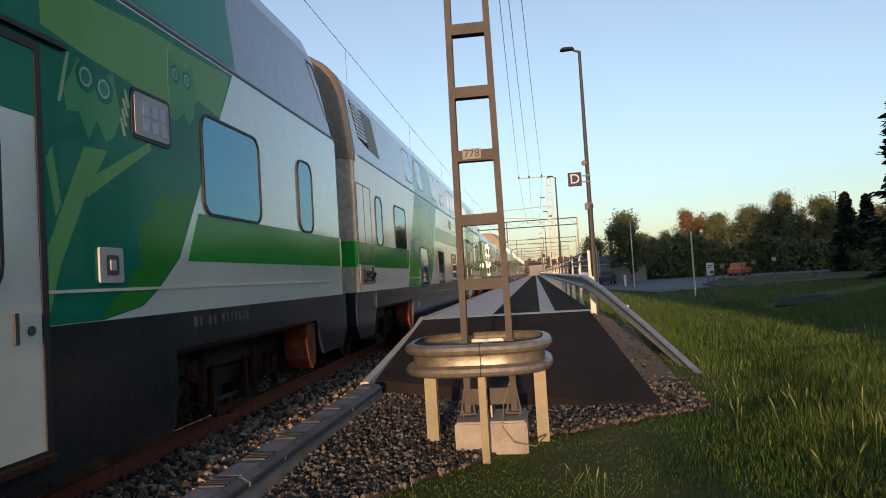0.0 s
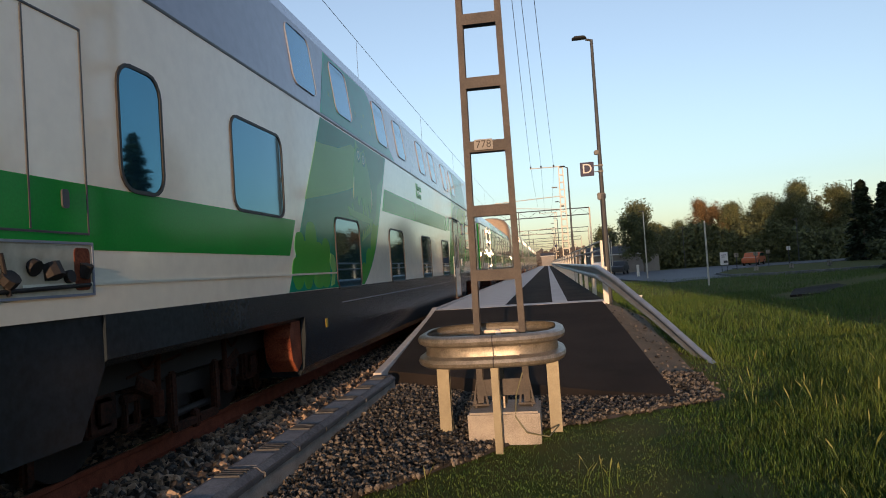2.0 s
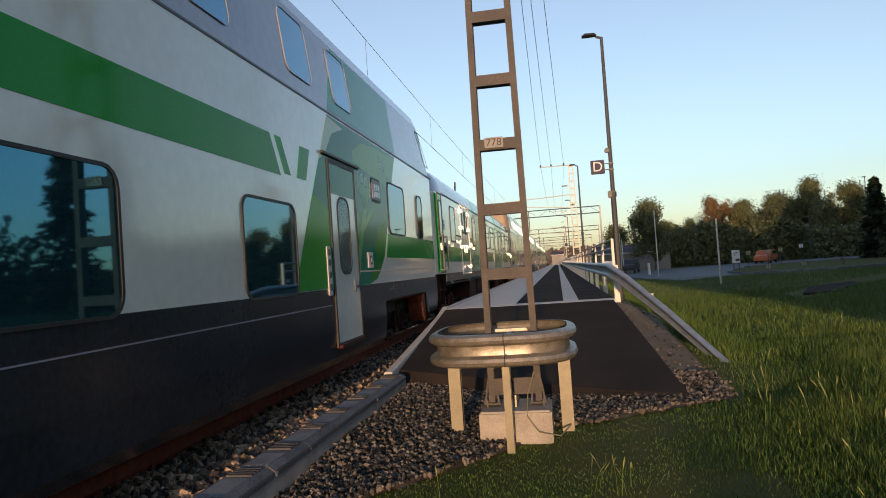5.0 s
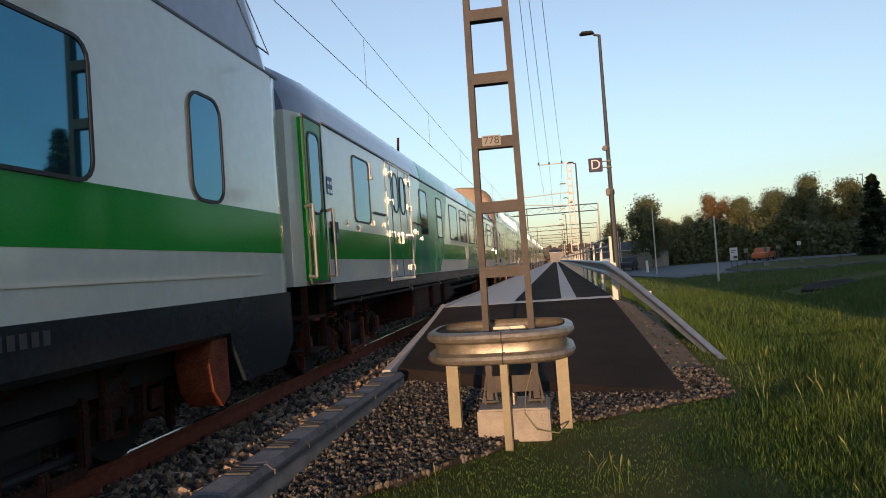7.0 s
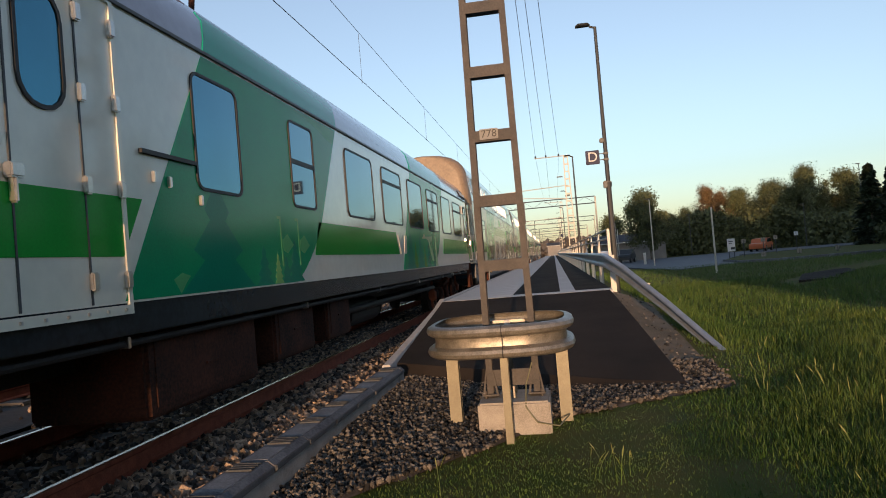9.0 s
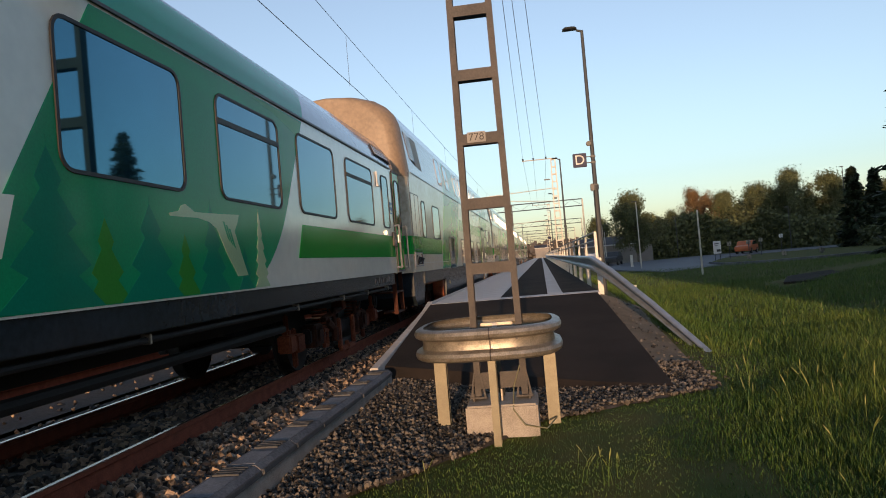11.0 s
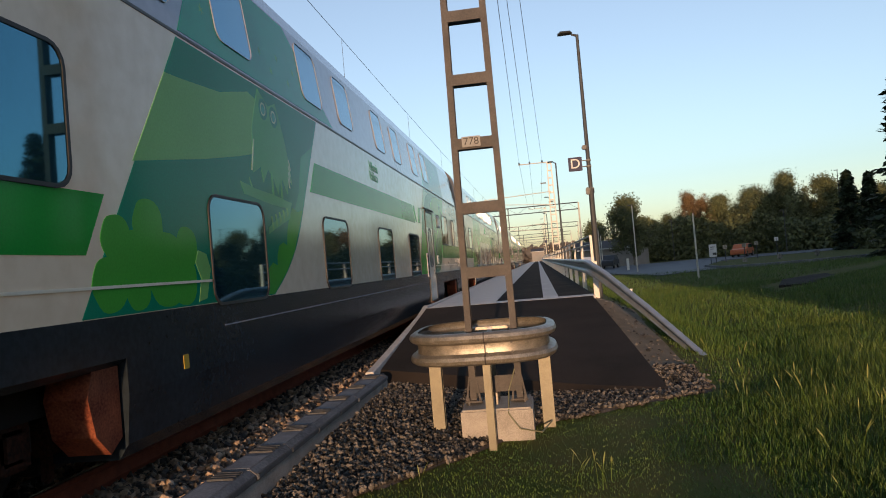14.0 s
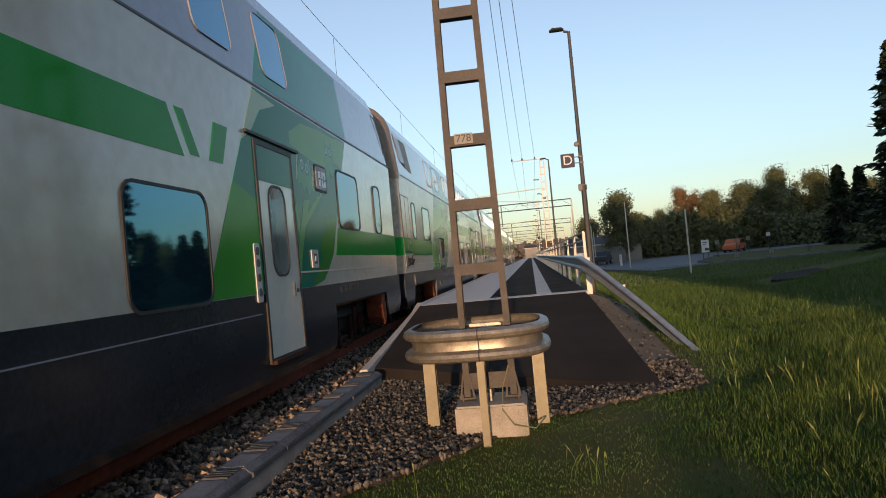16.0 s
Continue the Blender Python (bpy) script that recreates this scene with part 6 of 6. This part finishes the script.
def spruce_tree(h, spread, seed, label, count=5200):
    rs, rg = np.random.RandomState(seed), random.Random(seed)
    t = thing("tree", label, "tree")
    bm = bmesh.new()
    tube(bm, (0, 0, -0.4), (0, 0, h), 0.017 * h, 0.01, seg=8)
    cs, ns, us = [], [], []
    whorls = int(h * 2.6)
    for k in range(whorls):
        f = (k + 0.5) / whorls
        z = h * (0.06 + 0.92 * f)
        for j in range(9):
            a = rg.uniform(0, 2 * pi)
            reach = spread * (1 - f) ** 0.85 * rg.uniform(0.55, 1.15) + 0.08
            drop = -0.30 * reach + (0.5 * reach * f)
            if j < 4:
                tube(bm, (0, 0, z), (cos(a) * reach, sin(a) * reach, z + drop), 0.02, 0.006, seg=4, caps=False)
            m = max(3, int(count / (whorls * 9)))
            s = rs.uniform(0.15, 1, m) ** 0.7
            c = np.stack([cos(a) * reach * s, sin(a) * reach * s, z + drop * s - 0.05], 1) + rs.normal(size=(m, 3)) * 0.07 * (0.5 + spread / 3)
            cs.append(c)
            ns.append(np.array([[0, 0, 1.0]]) + rs.normal(size=(m, 3)) * 0.5)
            us.append(np.tile([[cos(a), sin(a), -0.3]], (m, 1)) + rs.normal(size=(m, 3)) * 0.3)
    part("trunk", bm, BARK, t)
    cs, ns, us = np.concatenate(cs), np.concatenate(ns), np.concatenate(us)
    ns /= np.linalg.norm(ns, axis=1)[:, None]
    sz = rs.uniform(0.6, 1.3, len(cs)) * 0.13 * (0.6 + spread / 4)
    me = quads(cs, ns, us, sz * 0.8, sz * 1.9)
    me.materials.append(NEEDLE)
    ob = new("crown", me)
    ob.parent = t
    return t


def place(t, *spots):
    x, y, z, r = spots[0]
    t.matrix_world = pose(x, y, z, 0, 0, r)
    for x, y, z, r in spots[1:]:
        copy_thing(t, pose(x, y, z, 0, 0, r))


place(broad_tree(8.0, 3.0, 1, LEAF, 0.068, 30000, "tall birch with an airy drooping crown", bare=0.16), (11.0, 84, -0.3, 0), (38.7, 101, 1.2, 100), (43.5, 106, -0.2, 210), (20.0, 108, -1.8, 40), (48, 104, -0.2, 300))
place(broad_tree(10.4, 3.9, 2, LEAF, 0.072, 42000, "large leafy tree with an uneven crown", bare=0.22), (33.2, 100, -0.3, 0), (31.0, 104, -1.6, 130), (52, 100, -0.3, 60), (-16, 120, 0, 10), (-20, 60, 0, 90))
place(broad_tree(9.6, 3.1, 3, LEAF_SUN_TINT, 0.068, 28000, "leafy tree with the low sun's red put into its leaf colour"), (23.7, 110, -0.2, 0))
place(broad_tree(8.9, 3.3, 4, LEAF, 0.068, 32000, "rounded leafy tree at the edge of the wood", bare=0.15), (27.2, 109, -0.4, 0), (16.5, 112, -2.6, 80), (29.8, 112, -2.8, 30), (9.0, 112, -2.5, 160), (55, 108, 0, 200), (36.0, 108, -1.0, 250), (13.8, 104, -3.2, 190))
place(spruce_tree(8.0, 2.1, 5, "dark dense spruce at the wood's edge"), (29.8, 72, -0.3, 0), (33.5, 76, -0.3, 120), (36.5, 74, -0.3, 220), (39, 70, -0.3, 40))
place(spruce_tree(12.5, 2.6, 6, "tall dark spruce beside the grass"), (22.3, 45, 0.1, 0), (25.5, 41, 0, 70))
# unseen young trees added behind the camera, low enough to shade only the nearest grass
place(spruce_tree(1.9, 0.9, 18, "unseen young spruce added to shade the nearest grass", 2600), *[(1.6 + 1.5 * k + (0.4 if k % 2 else 0), -18 - 1.2 * (k % 3), 0, 67 * k) for k in range(12)])
# the wood that the windows mirror, beside and behind the meadow
place(spruce_tree(14.0, 3.0, 8, "dark spruce in the row beyond the meadow"), (33, 36, 0, 0), (35, 27, 0, 40), (32.5, 20, 0, 100), (36, 12, 0, 170), (34, 5, 0, 220), (33, -3, 0, 280), (36, -12, 0, 10), (34, -22, 0, 60))
place(broad_tree(12.5, 4.0, 9, LEAF, 0.19, 9000, "leafy tree in the row beyond the meadow"), (35.5, 40, 0, 0), (33.5, 24, 0, 90), (35, 16, 0, 200), (33, 9, 0, 30), (36, 0, 0, 130), (33.5, -8, 0, 250), (35, -17, 0, 60), (34, -30, 0, 80))


def thicket(name, x0, x1, y0, y1, h, n, size, seed, label, leaf=LEAF):
    rs = np.random.RandomState(seed)
    x, y = rs.uniform(x0, x1, n), rs.uniform(y0, y1, n)
    top = np.array([h * (0.72 + 0.35 * noise.noise(Vector((a * 0.22, b * 0.22, seed))) + 0.15 * noise.noise(Vector((a * 0.9, b * 0.9, seed)))) for a, b in zip(x, y)])
    z = top * rs.uniform(0, 1, n) ** 0.8 - 0.2
    c = np.stack([x, y, z], 1)
    ns = unit(rs, n)
    ns[:, 1] -= 0.7
    ns /= np.linalg.norm(ns, axis=1)[:, None]
    sz = rs.uniform(0.6, 1.4, n) * size
    me = quads(c, ns, unit(rs, n), sz, sz)
    me.materials.append(leaf)
    return tagged(new(name, me), label, "shrubs", kind="stuff")


thicket("shrubs", 13.0, 32, 98, 107, 6.6, 46000, 0.15, 11, "dense dark shrubs below the trees")
thicket("shrubs", 31, 62, 92, 100, 5.4, 40000, 0.16, 12, "dense dark shrubs below the trees")
thicket("shrubs", 29, 48, 66, 70, 2.8, 9000, 0.13, 13, "dense dark shrubs at the parking place")
thicket("shrubs", 5.5, 13, 108, 116, 3.6, 9000, 0.16, 14, "dense shrubs behind the low building")
thicket("shrubs", 32, 37, -35, 48, 9.0, 18000, 0.24, 15, "dense dark shrubs under the tree row beyond the meadow")
thicket("far_wood", -160, 130, 330, 350, 9.5, 9000, 1.1, 16, "distant wood on the horizon", FAR)
thicket("far_wood", 40, 160, 140, 160, 9.0, 6000, 0.8, 17, "distant wood behind the parking place", NEEDLE)


# ---- loose stones ----
def stones(name, spots, radius, seed, material, label):
    rs = np.random.RandomState(seed)
    bm = bmesh.new()
    bmesh.ops.create_icosphere(bm, subdivisions=1, radius=1)
    v0 = np.array([v.co[:] for v in bm.verts])
    f0 = np.array([[v.index for v in f.verts] for f in bm.faces])
    bm.free()
    n = len(spots)
    q = unit(rs, n)
    jit = 1 + 0.28 * rs.normal(size=(n, len(v0), 1)).clip(-1.3, 1.3)
    scl = rs.uniform(0.6, 1.35, size=(n, 1, 3)) * (radius * rs.uniform(0.65, 1.35, size=(n, 1, 1)))
    v = v0[None] * jit * scl
    a = rs.uniform(0, 2 * pi, n)
    ca, sa = np.cos(a)[:, None], np.sin(a)[:, None]
    tl = rs.uniform(-0.6, 0.6, n)
    ct, s_t = np.cos(tl)[:, None], np.sin(tl)[:, None]
    y1, z1 = v[:, :, 1] * ct - v[:, :, 2] * s_t, v[:, :, 1] * s_t + v[:, :, 2] * ct
    v = np.stack([v[:, :, 0] * ca - y1 * sa, v[:, :, 0] * sa + y1 * ca, z1], 2) + np.array(spots)[:, None, :]
    f = (f0[None] + (np.arange(n) * len(v0))[:, None, None]).reshape(-1, 3)
    me = bpy.data.meshes.new(name)
    me.from_pydata(v.reshape(-1, 3).tolist(), [], f.tolist())
    me.materials.append(material)
    return tagged(new(name, me), label, "stones", kind="stuff")


rs = np.random.RandomState(21)
spots = []
for lo, hi, dens in ((2.2, 9.5, 620), (9.5, 18, 420), (18, 45, 130)):
    n = int((hi - lo) * 0.94 * dens)
    for x, y in zip(rs.uniform(-3.47, -2.56, n), rs.uniform(lo, hi, n)):
        if x < TX(y) + 0.02:
            spots.append((x, y, bed_z(x, y) + 0.018 + rs.uniform(-0.01, 0.02)))
for lo, hi, dens in ((4, 16, 230), (16, 40, 70)):
    n = int((hi - lo) * 1.4 * dens)
    for x, y in zip(rs.uniform(-5.05, -3.66, n), rs.uniform(lo, hi, n)):
        spots.append((x, y, bed_z(x, y) + 0.01))
for x, y in zip(rs.uniform(-8.2, -5.25, 900), rs.uniform(5, 30, 900)):
    spots.append((x, y, (bed_z(x, y) if x > -6.9 else bed_z(x + 4.6, y) - 0.03) + 0.012))
stones("ballast_stones", spots, 0.032, 22, STONE, "loose grey and brown crushed ballast stones, some tinted as if sunlit")
GRAVEL = island(mat("grey_gravel", (0.066, 0.063, 0.058), 0.9, scale=30, fine=170, bump=0.4, spec=0.25, second=(0.155, 0.146, 0.132)), (0.18, 0.19, 0.20), (1.7, 1.6, 1.5), 0.2)
GX, GY = (-2.6, -1.55, -0.62, -0.1, 1.0, 1.9, 2.0), (4.0, 5.25, 6.45, 7.30, 7.95, 8.45, 30)
grass_line = lambda x: float(np.interp(x, GX, GY))
spots = []
for x, y in zip(rs.uniform(-2.28, 2.0, 30000), rs.uniform(3.6, 11.2, 30000)):
    if y > grass_line(x) + 0.25 * noise.noise(Vector((x * 3, y * 3, 1))) and y < near(min(1.36, x)) + (0.12 if x < 1.36 else 1.2) and not (-0.86 < x < -0.18 and 6.72 < y < 7.38) and x > TX(y) + 0.31:
        spots.append((x, y, ground_z(x, y) + 0.035 + (0.09 * max(0, min(1, (-1.0 - x) / 1.0)) * max(0, 0.13 * (y - 3.6))) + rs.uniform(-0.008, 0.012)))
for x, y in zip(rs.uniform(1.0, 2.3, 260), rs.uniform(8.8, 15, 260)):
    ex = 1.36 - 0.0525 * (y - 8.6) + 0.05
    if ex < x < ex + 0.75 + 0.3 * noise.noise(Vector((y, x, 4))):
        spots.append((x, y, ground_z(x, y) + 0.008))
stones("gravel_stones", spots, 0.019, 23, GRAVEL, "loose grey gravel round the mast and ramp")
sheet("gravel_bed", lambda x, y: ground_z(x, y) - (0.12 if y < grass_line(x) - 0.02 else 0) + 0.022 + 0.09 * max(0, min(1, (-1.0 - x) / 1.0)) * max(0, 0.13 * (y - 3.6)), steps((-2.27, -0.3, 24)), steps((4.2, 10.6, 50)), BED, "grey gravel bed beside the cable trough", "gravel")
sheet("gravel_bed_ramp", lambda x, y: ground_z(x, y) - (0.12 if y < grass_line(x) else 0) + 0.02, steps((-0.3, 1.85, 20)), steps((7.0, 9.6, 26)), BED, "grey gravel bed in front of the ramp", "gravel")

sheet("dirt_strip", lambda x, y: ground_z(x, y) + 0.006, steps((0.95, 1.85, 10)), steps((9.6, 15.2, 30)), DIRT, "sandy dirt between the ramp and the guard rail", "dirt")
# two unseen woods added behind the camera only to cast shade ahead
thicket("shade_wood_behind", -45, -7.5, -64, -56, 14.0, 7000, 0.8, 78, "unseen wood added behind the view to shade the ground past the train")
thicket("shade_wood_behind", 8.5, 75, -64, -56, 20.0, 15000, 0.85, 77, "unseen wood added behind the view to shade the far meadow")


# ---- grass ----
def blades(name, spots, heights, seed, material, label, width=0.006, head=False):
    rs = np.random.RandomState(seed)
    n = len(spots)
    p = np.array(spots)
    a = rs.uniform(0, 2 * pi, n)
    side = np.stack([np.cos(a), np.sin(a), np.zeros(n)], 1)
    b = rs.uniform(0, 2 * pi, n)
    bend = np.stack([np.cos(b), np.sin(b), np.zeros(n)], 1) * (np.array(heights) * rs.uniform(0.05, 0.55, n))[:, None]
    up = np.stack([np.zeros(n), np.zeros(n), np.array(heights)], 1)
    w = (width * rs.uniform(0.7, 1.4, n))[:, None]
    if head:
        rows = ((0.70, 0.5), (0.80, 2.6), (0.90, 2.3), (1.0, 0.3))
    else:
        rows = ((0.0, 1.0), (0.45, 0.85), (0.8, 0.5), (1.0, 0.1))
    vs = []
    for f, k in rows:
        c = p + up * f + bend * f * f
        vs += [c - side * w * k, c + side * w * k]
    v = np.stack(vs, 1).reshape(-1, 3)
    base = (np.arange(n) * 8)[:, None, None]
    f = (np.array([[0, 1, 3, 2], [2, 3, 5, 4], [4, 5, 7, 6]])[None] + base).reshape(-1, 4)
    me = bpy.data.meshes.new(name)
    me.from_pydata(v.tolist(), [], f.tolist())
    me.materials.append(material)
    return tagged(new(name, me), label, "grass", kind="stuff")


def grows(x, y):
    if x < 2.05:
        return y < grass_line(x) - 0.05 and x > TX(y) + 0.6
    if y > 10:
        return x > 1.62 + 0.45 * noise.noise(Vector((x * 1.7, y * 1.3, 5))) - (0.5 if y > 12 else 0)
    return True


def on_path(x, y):
    way = 26 + (x - 8.4) * 1.42 if x < 11 else 29.7 + (x - 11) * 0.62
    return 7.4 < x < 14.8 and abs(y - way) < 1.5


sp, hs, far_sp, far_hs, tall, th = [], [], [], [], [], []
for x0, x1, y0, y1, n in ((-1.6, 2.2, 3.4, 8.6, 52000), (2.0, 6.0, 3.4, 9, 42000), (1.3, 9, 9, 15, 52000), (1.3, 14, 15, 30, 52000), (2, 26, 30, 52, 34000)):
    for x, y in zip(rs.uniform(x0, x1, n), rs.uniform(y0, y1, n)):
        if not grows(x, y) or on_path(x, y):
            continue
        lush = min(1, max(0, (x - 0.4 - 0.15 * (y - 4)) / 2.2)) if y < 12 else 0.8
        pat = 0.5 + 0.5 * noise.noise(Vector((x * 0.7, y * 0.7, 2)))
        if lush < 0.4 and rs.rand() < (0.70 if pat < 0.45 else 0.25):
            continue
        h = (0.008 + 0.024 * pat + 0.13 * lush * (0.30 + pat)) * rs.uniform(0.5, 1.5) * (1.25 if y > 15 else 1)
        p = (x, y, ground_z(x, y) - 0.01)
        if y < 11:
            sp.append(p)
            hs.append(h)
        else:
            far_sp.append(p)
            far_hs.append(h)
        if lush > 0.35 and rs.rand() < (0.0022 if y < 15 else 0.0016):
            tall.append(p)
            th.append(rs.uniform(0.18, 0.38))
for x, y, h in ((-0.98, 4.9, 0.34), (0.1, 5.2, 0.26), (0.28, 5.1, 0.3), (0.36, 5.3, 0.22), (0.2, 5.5, 0.2), (2.1, 6.9, 0.5), (2.2, 6.4, 0.5), (2.3, 6.3, 0.45), (2.05, 7.9, 0.45), (2.55, 6.0, 0.45), (2.75, 6.2, 0.4), (2.35, 9.2, 0.5), (2.9, 7.0, 0.45), (1.75, 6.9, 0.4)):
    for k in range(3):
        tall.append((x + 0.03 * k, y + 0.02 * k, 0))
        th.append(h * (1 - 0.12 * k))
blades("grass", sp, hs, 31, BLADE, "uneven meadow grass in evening light", width=0.0036)
blades("grass_far", far_sp, far_hs, 33, BLADE, "taller meadow grass towards the road", width=0.006)
blades("grass_stalks", tall, th, 32, BLADE, "tall grass stalks over the meadow", width=0.0026)
blades("grass_seed_heads", tall, th, 32, SEED, "pale yellow-green seed heads of the tall grass", width=0.0021, head=True)


# ---- motion of the train ----
def motions():
    for i, c in enumerate(COACHES):
        walk(c, [(t / 2, pose(TRACK_X, REAR + PITCH * i - train_way(t / 2), 0)) for t in range(33)])


motions()
